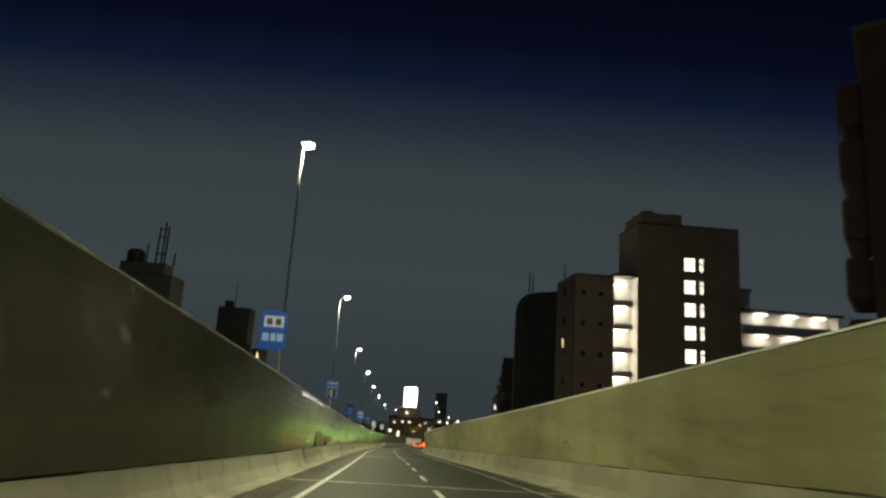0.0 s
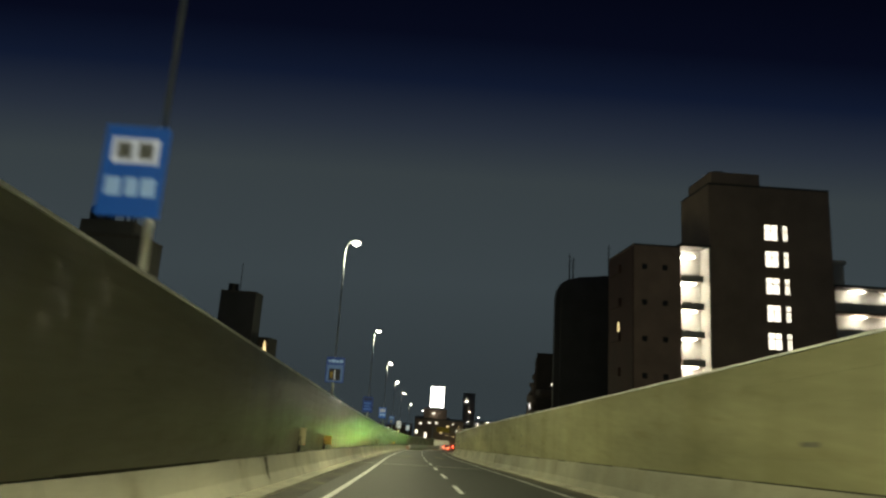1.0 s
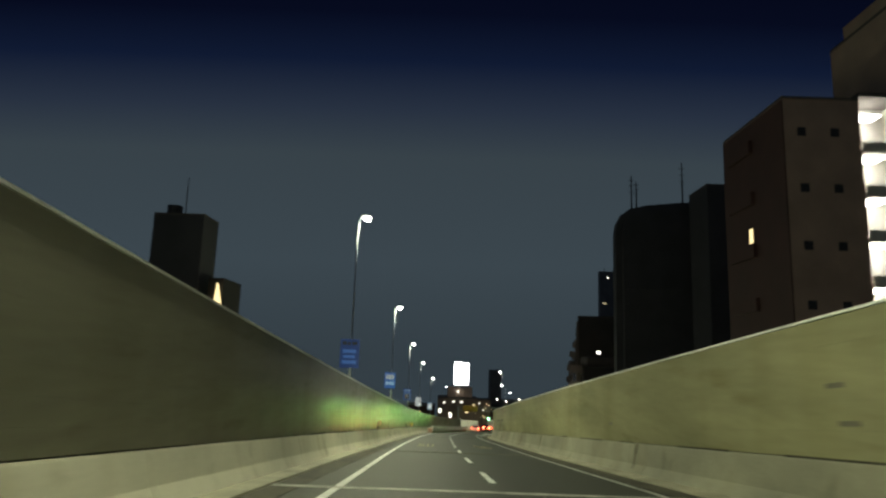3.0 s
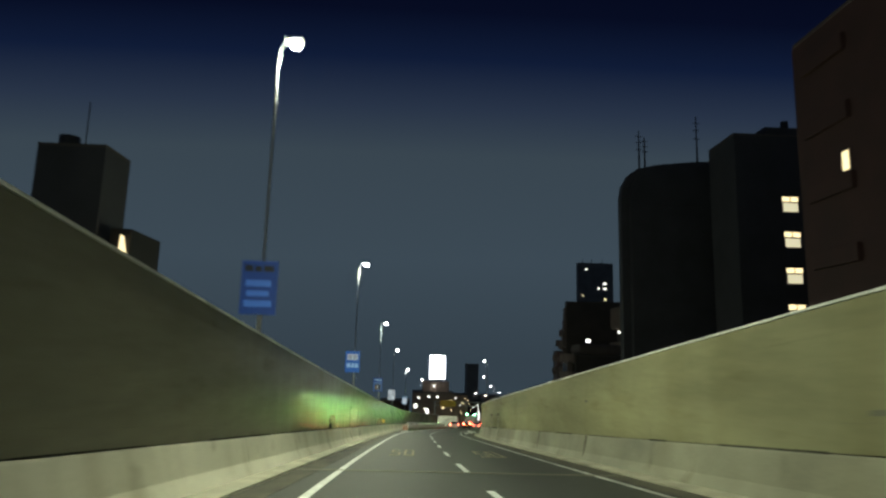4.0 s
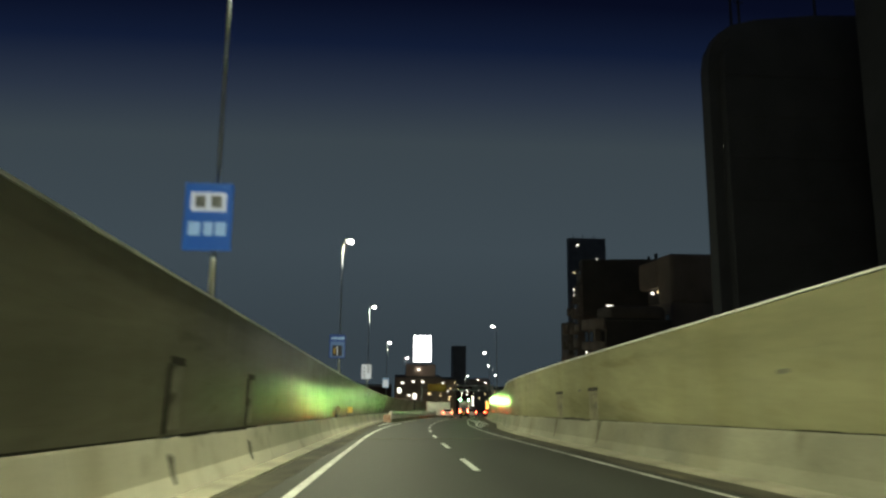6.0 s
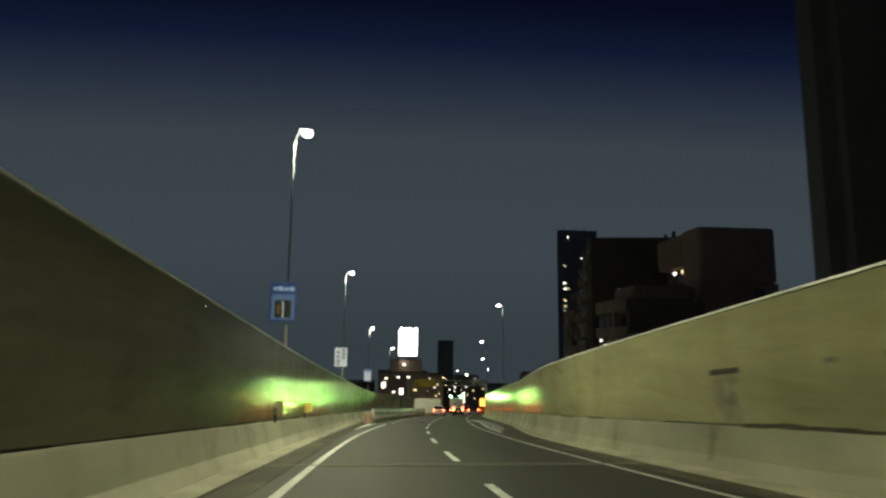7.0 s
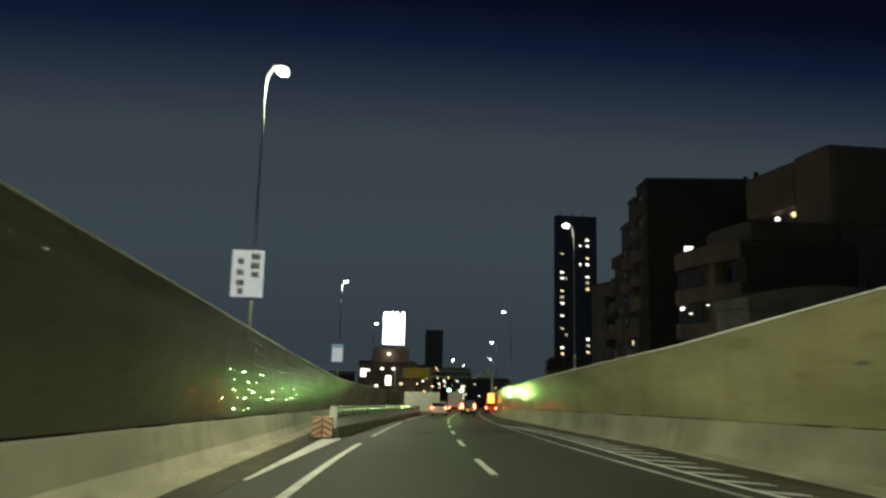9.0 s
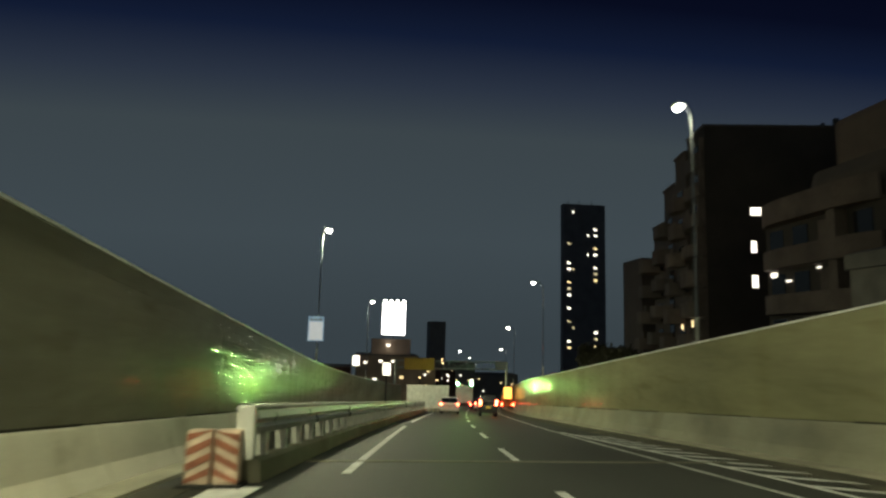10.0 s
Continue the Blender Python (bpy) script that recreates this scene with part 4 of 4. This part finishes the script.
# warm street lights of the city beyond the gantry
for x, y, z in ((14.5, 262, 8.6), (16.9, 280, 8.9), (12.4, 250, 4.5), (10.5, 262, 5.2), (19.0, 300, 8.0), (24.5, 320, 9.0), (21.5, 318, 6.2), (27.0, 330, 7.0)):
    c = thing("city_lamp", pose(x, y, ground(y)), "far warm street light on a thin pole", "street lamp", "far city lamps")
    part("pole", tube([(0, 0, -0.1), (0, 0, z)], [0.08, 0.05], 6), DARK_STEEL, c)
    bm = bmesh.new()
    bmesh.ops.create_uvsphere(bm, u_segments=10, v_segments=6, radius=0.085, matrix=Matrix.Translation((0, 0, z)))
    part("globe", bm, CITY_GLOBE, c, "glowing warm globe", smooth=True)
# Pole signs given a glow of their own, like the road sign faces.
for x, y, z, s in ((-0.7, 200.8, 4.65, 0.31), (1.7, 189.3, 3.42, 0.28)):
    c = thing("pole_sign_box", pose(x, y, ground(y)), "glowing pale square sign box on a pole", "lit sign", "lit pole signs")
    part("pole", tube([(0, 0, -0.1), (0, 0, z - 0.5)], [0.06, 0.05], 8), DARK_STEEL, c)
    part("glowing_box", box(-s, s, -0.12, 0.12, z - 0.45, z + 0.45, 0.08), WIN_WHITE, c, "glowing white box")

# ---- left side ----
b = slab_building("left_tower", -27.4, -22.75, 98.0, 101.8, 19.1, WALL_DARK, "dark slab tower with rooftop tank and aerial")
part("tank", tube([(-26.4, 100, 19.2), (-26.4, 100, 20.4)], [0.7, 0.7], 12), DARK_STEEL, b)
part("aerial", tube([(-25.8, 101, 19.2), (-25.8, 101, 23.5)], [0.06, 0.04], 6), DARK_STEEL, b)
bm = bmesh.new()
vs = [bm.verts.new(p) for p in ((-22.2, 97.5, 8.0), (-20.7, 97.5, 8.0), (-21.75, 97.5, 12.9))]
ex = bmesh.ops.extrude_face_region(bm, geom=[bm.faces.new(vs)])
bmesh.ops.translate(bm, verts=[v for v in ex["geom"] if isinstance(v, bmesh.types.BMVert)], vec=(0, 0.5, 0))
bmesh.ops.recalc_face_normals(bm, faces=bm.faces)
g = thing("gable_house", pose(0.9, 1.1, ground(98)), "small dark house with a warmly lit gable", "building")
part("lit_gable", bm, WIN_WARM, g, "warm glowing gable window")
part("wall", box(-22.7, -20.4, 98.02, 103.0, -3.0, 9.0), ROOF_BLACK, g)
part("gable_roof", box(-22.7, -21.3, 98.02, 103.0, 9.0, 13.4), ROOF_BLACK, g)
b = slab_building("left_workshop", -29.0, -21.4, 60.0, 63.5, 14.6, WALL_HAZY, "grey building with rooftop plant room and aerials")
part("plant_room", box(-26.5, -22.4, 60.4, 63.0, 14.85, 16.0, 0.15), WALL_HAZY, b)
for x, h in ((-24.6, 18.0), (-23.7, 19.6), (-23.2, 20.2), (-22.9, 19.8), (-22.0, 17.2)):
    part("aerial", tube([(x, 61.5, 15.9), (x + 0.05, 61.5, h)], [0.1, 0.07], 6), DARK_STEEL, b)
for z in (17.0, 18.6, 19.4):
    part("aerial_bar", box(-23.75, -22.9, 61.45, 61.55, z, z + 0.1), DARK_STEEL, b)
part("water_tank", tube([(-25.6, 61.6, 15.9), (-25.6, 61.6, 17.1), (-25.6, 61.6, 17.3)], [0.8, 0.8, 0.5], 14), DARK_STEEL, b)


# ---- gantry, board, guardrail, crash cushion ----
g = thing("gantry", pose(0, 236.0, ground(236.0)), "grey overhead gantry carrying a yellow sign across the road", "gantry")
part("post", tube([(21.1, 0, -0.1), (21.1, 0, 6.85)], [0.22, 0.19], 10), WHITE_STEEL, g)
part("post", tube([(4.6, 0, -0.1), (4.6, 0, 6.85)], [0.22, 0.19], 10), GALV, g)
for z in (5.75, 6.8):
    part("beam", tube([(4.6, 0, z), (21.1, 0, z)], [0.085, 0.085], 8), GALV, g)
for k in range(16):
    x = 4.6 + k * 16.5 / 16
    part("brace", tube([(x, 0, 5.75 if k % 2 else 6.8), (x + 1.03, 0, 6.8 if k % 2 else 5.75)], [0.04, 0.04], 6), GALV, g)
part("yellow_sign", box(5.9, 10.3, -0.34, -0.24, 5.5, 7.2, 0.02), OLD_YELLOW, g, "dull yellow overhead sign plate")
part("sign_rear", box(19.4, 21.0, -0.34, -0.24, 5.8, 6.95, 0.02), SIGN_GREY, g, "small grey sign plate")

bd = thing("site_fence", pose(0, 0, ground(210)), "white sheet-metal site fence beside the road", "fence")
for k in range(10):
    x0 = 4.65 + 0.45 * k
    part("fence_sheet", box(x0, x0 + 0.44, 210 - 0.05 * (k % 2), 210.04, 0.35, 2.75, 0.01), WHITE_STEEL, bd)
    part("fence_post", box(x0, x0 + 0.06, 210.05, 210.12, -0.1, 2.7), GALV, bd)
    part("fence_foot", box(x0 + 0.1, x0 + 0.34, 209.9, 210.2, -0.02, 0.33, 0.02), CONCRETE, bd)

rail_line = curve_at([(150.4, -1.65), (160, -0.6), (174, 1.3), (190, 3.6), (207, 6.3)])
gr = thing("guardrail", pose(0, 0, 0), "white steel guardrail with short square posts", "guardrail")
part("beam", sweep(rail_line, [(-0.04, 0.72), (0.05, 0.70), (0.09, 0.80), (0.03, 0.86), (0.09, 0.93), (0.05, 1.04), (-0.04, 1.02)], 150.5, 207, 1.5), RAIL_GREY, gr)
part("top_pipe", sweep(rail_line, [(0.03 * math.cos(a * math.tau / 8) + 0.02, 1.10 + 0.035 * math.sin(a * math.tau / 8)) for a in range(8)], 150.5, 207, 1.5), WHITE_STEEL, gr)
part("plinth", sweep(rail_line, [(-0.22, -0.03), (0.14, -0.03), (0.12, 0.30), (0.07, 0.36), (-0.18, 0.36)], 150.55, 207, 1.5), BARRIER, gr, "low stained concrete plinth")
part("end_plate", box(-1.84, -1.58, 150.25, 150.5, ground(150.3) + 0.36, ground(150.3) + 1.12, 0.03), WHITE_STEEL, gr)
# Dark strip added as the shadow in the gaps between the posts.
part("gap_shadow", sweep(rail_line, rect(-0.16, -0.12, 0.35, 0.73), 150.6, 206.9, 1.5), DARK_STEEL, gr, "dark strip standing in for the shadow behind the posts")
y = 151.2
while y < 207:
    x = rail_line(y)
    part("post", box(x - 0.15, x + 0.05, y - 0.16, y + 0.16, ground(y) + 0.34, ground(y) + 0.72, 0.01), WHITE_STEEL, gr)
    y += 1.35

cu = thing("crash_cushion", pose(-2.08, 150.1, ground(150.1), -DOWN), "faded red and pinkish-white striped crash cushion at the lane nose", "crash cushion")
for sx in (-0.19, 0.19):
    bm = box(sx - 0.175, sx + 0.175, -0.2, 0.2, 0.04, 0.78, 0.05)
    drum = part("drum", bm, CUSHION_PINK, cu)
    for k in range(4):
        z = 0.02 + 0.2 * k
        bm = bmesh.new()
        lo, hi = (z, z + 0.16) if sx < 0 else (z + 0.16, z)
        vs = [bm.verts.new(p) for p in ((sx - 0.165, -0.212, max(0.06, lo)), (sx + 0.165, -0.212, max(0.06, hi)), (sx + 0.165, -0.212, min(0.76, hi + 0.1)), (sx - 0.165, -0.212, min(0.76, lo + 0.1)))]
        ex = bmesh.ops.extrude_face_region(bm, geom=[bm.faces.new(vs)])
        bmesh.ops.translate(bm, verts=[v for v in ex["geom"] if isinstance(v, bmesh.types.BMVert)], vec=(0, 0.012, 0))
        bmesh.ops.recalc_face_normals(bm, faces=bm.faces)
        part("stripe", bm, CUSHION_RED, drum, "faded red slanted stripe")
part("base", box(-0.45, 0.42, -0.28, 0.28, 0.0, 0.05, 0.01), TYRE, cu)

# service niches in pairs on both walls, with a burst seam between them
def service_niche(rail, side, y, wide, face):
    """A flush cover plate with a dark slot above and a dark gap along its near edge; rust and soot run down over the barrier."""
    ni = thing("wall_niche", pose(rail(y), y, 0.9 + ground(y), -DOWN), "stained grey service plate under a dark slot in the wall", "service plate", "wall service plates")
    s = side

    def slab(name, d0, d1, y0, y1, z0, z1, material, label=""):
        part(name, box(*sorted((-s * d0, -s * d1)), y0, y1, z0, z1), material, ni, label)

    slab("plate", -0.01, 0.012, -wide / 2, wide / 2, 0.05, 0.98, face)
    slab("slot", -0.01, 0.018, -wide / 2 - 0.05, wide / 2 + 0.05, 0.985, 1.1, SEAM, "dark open slot")
    if side < 0:
        slab("edge_gap", -0.01, 0.016, -wide / 2 - 0.13, -wide / 2 - 0.005, 0.0, 0.985, SEAM, "dark gap beside the plate")
    rnd = random.Random(int(y * 10))
    bm = bmesh.new()
    # a ragged smear half way up the plate
    ring = [(0.16 * math.cos(k * math.tau / 11) * rnd.uniform(0.5, 1.2), 0.13 * math.sin(k * math.tau / 11) * rnd.uniform(0.5, 1.2)) for k in range(11)]
    vs = [bm.verts.new((-s * 0.0125, -wide * 0.28 + p, 0.5 + q)) for p, q in ring]
    ex = bmesh.ops.extrude_face_region(bm, geom=[bm.faces.new(vs)])
    bmesh.ops.translate(bm, verts=[v for v in ex["geom"] if isinstance(v, bmesh.types.BMVert)], vec=(-s * 0.003, 0, 0))
    bmesh.ops.recalc_face_normals(bm, faces=bm.faces)
    part("smear", bm, JOINT, ni)
    return ni


def burst_seam(rail, side, y0, y1, z, seed):
    """A thick ragged dark gap where the boards have lifted off the barrier."""
    rnd = random.Random(seed)
    g = thing("burst_seam", None, "thick ragged dark gap between wall boards and barrier", "wall gap", "burst seams")
    s, n = side, int((y1 - y0) / 0.3)
    bm = bmesh.new()
    rings = []
    for i in range(n + 1):
        y = y0 + (y1 - y0) * i / n
        mid_z, half = z + 0.018 * math.sin(1.7 * y) + rnd.uniform(-0.012, 0.012), rnd.uniform(0.028, 0.055)
        x = rail(y)
        rings.append([bm.verts.new((x - s * d, y, mid_z + h + ground(y))) for d, h in ((-0.01, -half), (0.012, -half), (0.014, half), (-0.01, half))])
    for p, q in zip(rings, rings[1:]):
        for j in range(4):
            bm.faces.new((p[j], p[(j + 1) % 4], q[(j + 1) % 4], q[j]))
    bm.faces.new(rings[0][::-1])
    bm.faces.new(rings[-1])
    bmesh.ops.recalc_face_normals(bm, faces=bm.faces)
    part("gap", bm, SEAM, g)


for y, w in ((110.1, 1.0), (105.2, 1.0)):
    service_niche(right, 1, y, w, PLATE_GREY)
burst_seam(right, 1, 105.7, 109.6, 0.925, 4)
for y, w in ((93.2, 0.5), (98.1, 0.5)):
    service_niche(left, -1, y, w, PLATE_PALE)
burst_seam(left, -1, 93.6, 98.0, 0.81, 5)
# dark run-off marks down the barrier faces
for rail, s, y, top in ((right, 1, 78.9, 0.9), (right, 1, 87.9, 0.9), (right, 1, 104.5, 0.9), (right, 1, 110.6, 0.9), (right, 1, 61.0, 0.9), (left, -1, 93.0, 0.77), (left, -1, 97.9, 0.77), (left, -1, 30.4, 0.7)):
    rn = thing("runoff_stain", pose(rail(y), y, ground(y), -DOWN), "dark run-off stain down the barrier concrete", "stain", "barrier stains")
    bm = bmesh.new()
    rnd = random.Random(int(y))
    col = []
    for k in range(7):
        z = top - (top - 0.2) * k / 6
        d = float(np.interp(z, (0.07, 0.32, top), (0.26, 0.13, 0.016)))
        wd = rnd.uniform(0.10, 0.2) * (1.15 - 0.12 * k)
        col.append([bm.verts.new((-s * (d + e), q, z)) for e, q in ((-0.03, -wd), (0.006, -wd), (0.006, wd), (-0.03, wd))])
    for p, q in zip(col, col[1:]):
        for j in range(4):
            bm.faces.new((p[j], p[(j + 1) % 4], q[(j + 1) % 4], q[j]))
    bm.faces.new(col[0][::-1])
    bm.faces.new(col[-1])
    bmesh.ops.recalc_face_normals(bm, faces=bm.faces)
    part("stain", bm, STAIN, rn)
for y, z, w in ((51.3, 2.05, 0.45), (51.0, 1.47, 0.5), (49.8, 1.48, 0.4), (47.0, 0.93, 1.4), (107.0, 1.95, 0.3), (79.0, 2.1, 0.3), (64.0, 1.5, 0.4), (94.0, 1.9, 0.35), (24.0, 1.6, 0.5), (136.0, 2.0, 0.4)):
    sl = thing("weep_slot", pose(right(y), y, z + ground(y), -DOWN), "small dark stained drain slot in the wall", "drain slot", "wall drain slots")
    part("slot_frame", box(-0.012, 0.02, -w / 2, w / 2, -0.04, 0.04), JOINT, sl)


# ---- vehicles ----
def wheel(parent, x, y, r=0.3, w=0.19):
    t = part("wheel", tube([(x - w / 2, y, r), (x - w / 2 + 0.03, y, r), (x + w / 2 - 0.03, y, r), (x + w / 2, y, r)], [r - 0.03, r, r, r - 0.03], 20), TYRE, parent)
    part("rim", tube([(x - w / 2 - 0.006, y, r), (x + w / 2 + 0.006, y, r)], [r * 0.62, r * 0.62], 16), CHROME, t)


def hull(side, width, top_in, belt):
    """A body from its side outline (y, z), narrower above the belt height."""
    bm = bmesh.new()
    top = max(z for _, z in side)
    rings = []
    for s in (-1, -0.94, 0.94, 1):
        ring = []
        for y, z in side:
            k = max(0, (z - belt) / (top - belt)) * top_in
            inset = 0.03 if abs(s) == 1 else 0
            ring.append(bm.verts.new(((width / 2 - k) * s, y, z - inset * (1 if z > belt else 0))))
        rings.append(ring)
    n = len(side)
    for a, b in zip(rings, rings[1:]):
        for j in range(n):
            bm.faces.new((a[j], a[(j + 1) % n], b[(j + 1) % n], b[j]))
    bm.faces.new(rings[0])
    bm.faces.new(rings[-1][::-1])
    bmesh.ops.recalc_face_normals(bm, faces=bm.faces)
    bmesh.ops.bevel(bm, geom=[e for e in bm.edges if e.is_manifold and e.calc_face_angle(0) > 0.5], offset=0.035, segments=2, affect="EDGES")
    return bm


def vehicle(name, m, label, side, width, paint, belt, rear_top, plate, length, tall, tail_z, brake=True, top_in=0.12, category="car"):
    """Stands with its rear at y = 0, driving along +y."""
    v = thing(name, m, label, category)
    part("body", hull(side, width, top_in, belt), paint, v)
    w = width / 2
    gb = box(-w + 0.16, w - 0.16, -0.005, 0.03, belt + 0.06, rear_top, 0.02)
    for vert in gb.verts:
        vert.co.y += (vert.co.z - belt) * 0.12
    part("rear_window", gb, DARK_GLASS, v)
    for s in (-1, 1):
        part("side_window", box(s * (w - top_in * 0.55) - 0.012, s * (w - top_in * 0.55) + 0.012, 0.45, length * 0.66, belt + 0.08, rear_top - 0.05), DARK_GLASS, v)
        part("tail_lamp", box(s * (w - 0.10) - 0.075, s * (w - 0.10) + 0.075, -0.03, 0.05, tail_z, tail_z + tall, 0.015), RED_LIGHT, v, "glowing red tail lamp")
        part("mirror", box(s * (w + 0.09) - 0.08, s * (w + 0.09) + 0.08, length * 0.68, length * 0.72, belt + 0.02, belt + 0.16, 0.02), paint, v)
        for y in (length * 0.2, length * 0.82):
            wheel(v, s * (w - 0.12), y)
        part("reflector", box(s * (w - 0.16) - 0.09, s * (w - 0.16) + 0.09, -0.035, 0.0, 0.36, 0.41), RED_LIGHT if brake else ORANGE, v)
    part("bumper", box(-w + 0.02, w - 0.02, -0.05, 0.12, 0.28, 0.52, 0.03), paint, v)
    pl = part("number_plate", box(-0.165, 0.165, -0.065, -0.05, 0.62, 0.785), plate, v)
    part("plate_mark", box(-0.12, 0.12, -0.069, -0.065, 0.66, 0.72), SIGN_GREY, pl)
    part("wiper", box(-0.02, 0.3, -0.02, 0.0, belt + 0.08, belt + 0.11), DARK_STEEL, v)
    part("chrome_trim", box(-0.42, 0.42, -0.03, 0.02, 0.82, 0.86), CHROME, v)
    return v


def on_road(u, y):
    a = math.atan2(mid(y + 1) - mid(y - 1), 2)
    return pose(mid(y) + u, y, ground(y), -DOWN, 0, -math.degrees(a))


VAN = [(0.0, 0.3), (0.0, 0.95), (0.05, 1.65), (0.16, 1.76), (2.2, 1.78), (2.55, 1.7), (3.0, 1.05), (3.35, 0.92), (3.39, 0.6), (3.37, 0.25), (1.7, 0.2)]
HATCH = [(0.0, 0.35), (0.0, 0.9), (0.12, 0.98), (0.45, 1.42), (1.0, 1.52), (2.2, 1.5), (3.0, 0.98), (3.9, 0.85), (4.05, 0.6), (4.02, 0.25), (2.0, 0.2)]
vehicle("kei_van", on_road(1.75, 192.0), "black boxy light van with lit tail lamps and yellow plate", VAN, 1.48, CAR_BLACK, 0.98, 1.62, PLATE_YELLOW, 3.4, 0.42, 0.86)
vehicle("white_car", on_road(-1.55, 199.0), "white hatchback with lit tail lamps in its lane", HATCH, 1.72, CAR_WHITE, 0.95, 1.4, PLATE_WHITE, 4.0, 0.16, 0.78, False, 0.2)
vehicle("silver_car", on_road(1.7, 219.0), "silver hatchback braking with bright red tail lamps", HATCH, 1.72, CAR_SILVER, 0.95, 1.4, PLATE_WHITE, 4.0, 0.2, 0.78, True, 0.2)

tr = thing("box_truck", on_road(-0.7, 230.0), "pale grey box truck with two green marker lamps on top", "truck")
part("cargo_box", box(-1.15, 1.15, 0.0, 6.2, 0.95, 3.2, 0.04), WHITE_STEEL, tr)
part("chassis", box(-0.9, 0.9, 0.1, 8.0, 0.5, 0.9, 0.02), DARK_STEEL, tr)
part("cab", box(-1.1, 1.1, 6.35, 8.1, 0.5, 2.5, 0.12), CAR_WHITE, tr)
part("rear_bumper", box(-1.1, 1.1, -0.08, 0.06, 0.45, 0.62, 0.02), DARK_STEEL, tr)
for s in (-1, 1):
    part("door", box(min(0.02 * s, 1.1 * s), max(0.02 * s, 1.1 * s), -0.03, 0.0, 1.02, 3.12), WHITE_STEEL, tr)
    part("tail_lamp", box(s * 0.85 - 0.16, s * 0.85 + 0.16, -0.1, -0.02, 0.64, 0.78), RED_LIGHT, tr)
    part("green_lamp", tube([(s * 0.95, -0.04, 3.45), (s * 0.95, 0.1, 3.45)], [0.22, 0.22], 14), GREEN_LIGHT, tr, "glowing green marker lamp")
    part("lamp_bracket", box(s * 0.95 - 0.05, s * 0.95 + 0.05, 0.0, 0.06, 3.15, 3.3), DARK_STEEL, tr)
    for y in (1.2, 7.0):
        wheel(tr, s * 0.98, y, 0.42, 0.25)
    # narrow green spot added at each marker lamp to strengthen its wall reflections
    d = bpy.data.lights.new("marker_light", "SPOT")
    d.energy, d.color, d.shadow_soft_size = 2100.0, (0.45, 1.0, 0.22), 0.2
    d.spot_size, d.spot_blend = radians(30), 0.5
    lo = new("marker_light", d)
    lo.parent = tr
    lo.matrix_basis = pose(s * 0.95, -0.3, 3.45, -96, 0, 3)

wt = thing("works_truck", pose(18.0, 221.0, ground(221), -DOWN, 0, -11), "orange works truck with a glowing amber warning board", "truck")
part("bed", box(-0.85, 0.85, 0.0, 3.4, 0.55, 1.1, 0.03), ORANGE, wt)
part("cab", box(-0.82, 0.82, 3.5, 5.0, 0.45, 2.0, 0.1), ORANGE, wt)
part("warning_board", box(-0.5, 0.5, 0.1, 0.2, 1.5, 2.9, 0.03), AMBER_LIGHT, wt, "glowing amber board")
part("board_post", box(-0.06, 0.06, 0.2, 0.3, 1.0, 2.9), DARK_STEEL, wt)
for s in (-1, 1):
    part("tail_lamp", box(s * 0.7 - 0.1, s * 0.7 + 0.1, -0.04, 0.02, 0.7, 0.9), RED_LIGHT, wt)
    for y in (0.9, 4.1):
        wheel(wt, s * 0.72, y, 0.33)
ls = thing("led_column", pose(17.6, 246.0, ground(246)), "narrow upright white LED sign column", "lit sign")
part("case", box(-0.35, 0.35, 0.0, 0.2, 2.0, 4.9, 0.03), DARK_STEEL, ls)
part("stand", box(-0.08, 0.08, 0.05, 0.15, -0.1, 2.0), DARK_STEEL, ls)
for k in range(4):
    part("led_mark", box(-0.25, 0.25, -0.012, 0.0, 2.2 + 0.66 * k, 2.65 + 0.66 * k), WIN_WHITE, ls)


# ---- trees ----
def tree(x, y, h, crown, seed, label, z_low):
    rnd = random.Random(seed)
    t = thing("tree", pose(x, y, ground(y)), label, "tree", "trees behind the wall")
    bm = tube([(0, 0, -0.12), (0.1, 0.05, h * 0.3), (0.0, 0.1, h * 0.6), (0.1, 0, h * 0.9)], [0.26, 0.2, 0.13, 0.04], 8)
    tips = []
    for k in range(20):
        a, z = k * 2.4 + rnd.random(), rnd.uniform(z_low, h * 0.85)
        r = crown * rnd.uniform(0.55, 1.0) * (1.1 - 0.5 * z / h)
        tip = (r * math.cos(a), r * math.sin(a), z + r * 0.45)
        add_tube(bm, [(0.05, 0.05, z), (tip[0] * 0.5, tip[1] * 0.5, z + r * 0.3), tip], [0.07, 0.045, 0.015], 5)
        tips.append(tip)
    part("trunk", bm, BARK, t)
    verts, faces = [], []
    for tip in tips + [(0.1, 0, h * 0.92)] * 2:
        for c in range(8):
            cx, cy, cz = (tip[i] + rnd.gauss(0, crown * 0.16) for i in range(3))
            for _ in range(150):
                p = Vector((cx + rnd.gauss(0, 0.34), cy + rnd.gauss(0, 0.34), cz + rnd.gauss(0, 0.28)))
                q = Vector((rnd.gauss(0, 1), rnd.gauss(0, 1), rnd.gauss(0, 1))).normalized()
                u = q.orthogonal().normalized()
                w = q.cross(u)
                s = rnd.uniform(0.13, 0.26)
                n = len(verts)
                verts += [p - u * s, p + w * s * 0.5 + q * 0.02, p + u * s, p - w * s * 0.5 + q * 0.02]
                faces.append((n, n + 1, n + 2, n + 3))
    me = bpy.data.meshes.new("crown")
    me.from_pydata(verts, [], faces)
    me.materials.append(LEAF)
    ob = new("crown", me)
    ob.parent = t
    return t


tree(24.5, 205.0, 6.2, 2.2, 2, "small dark tree behind the side wall", 2.2)
tree(22.4, 196.0, 5.4, 1.9, 3, "small dark tree behind the side wall", 2.0)
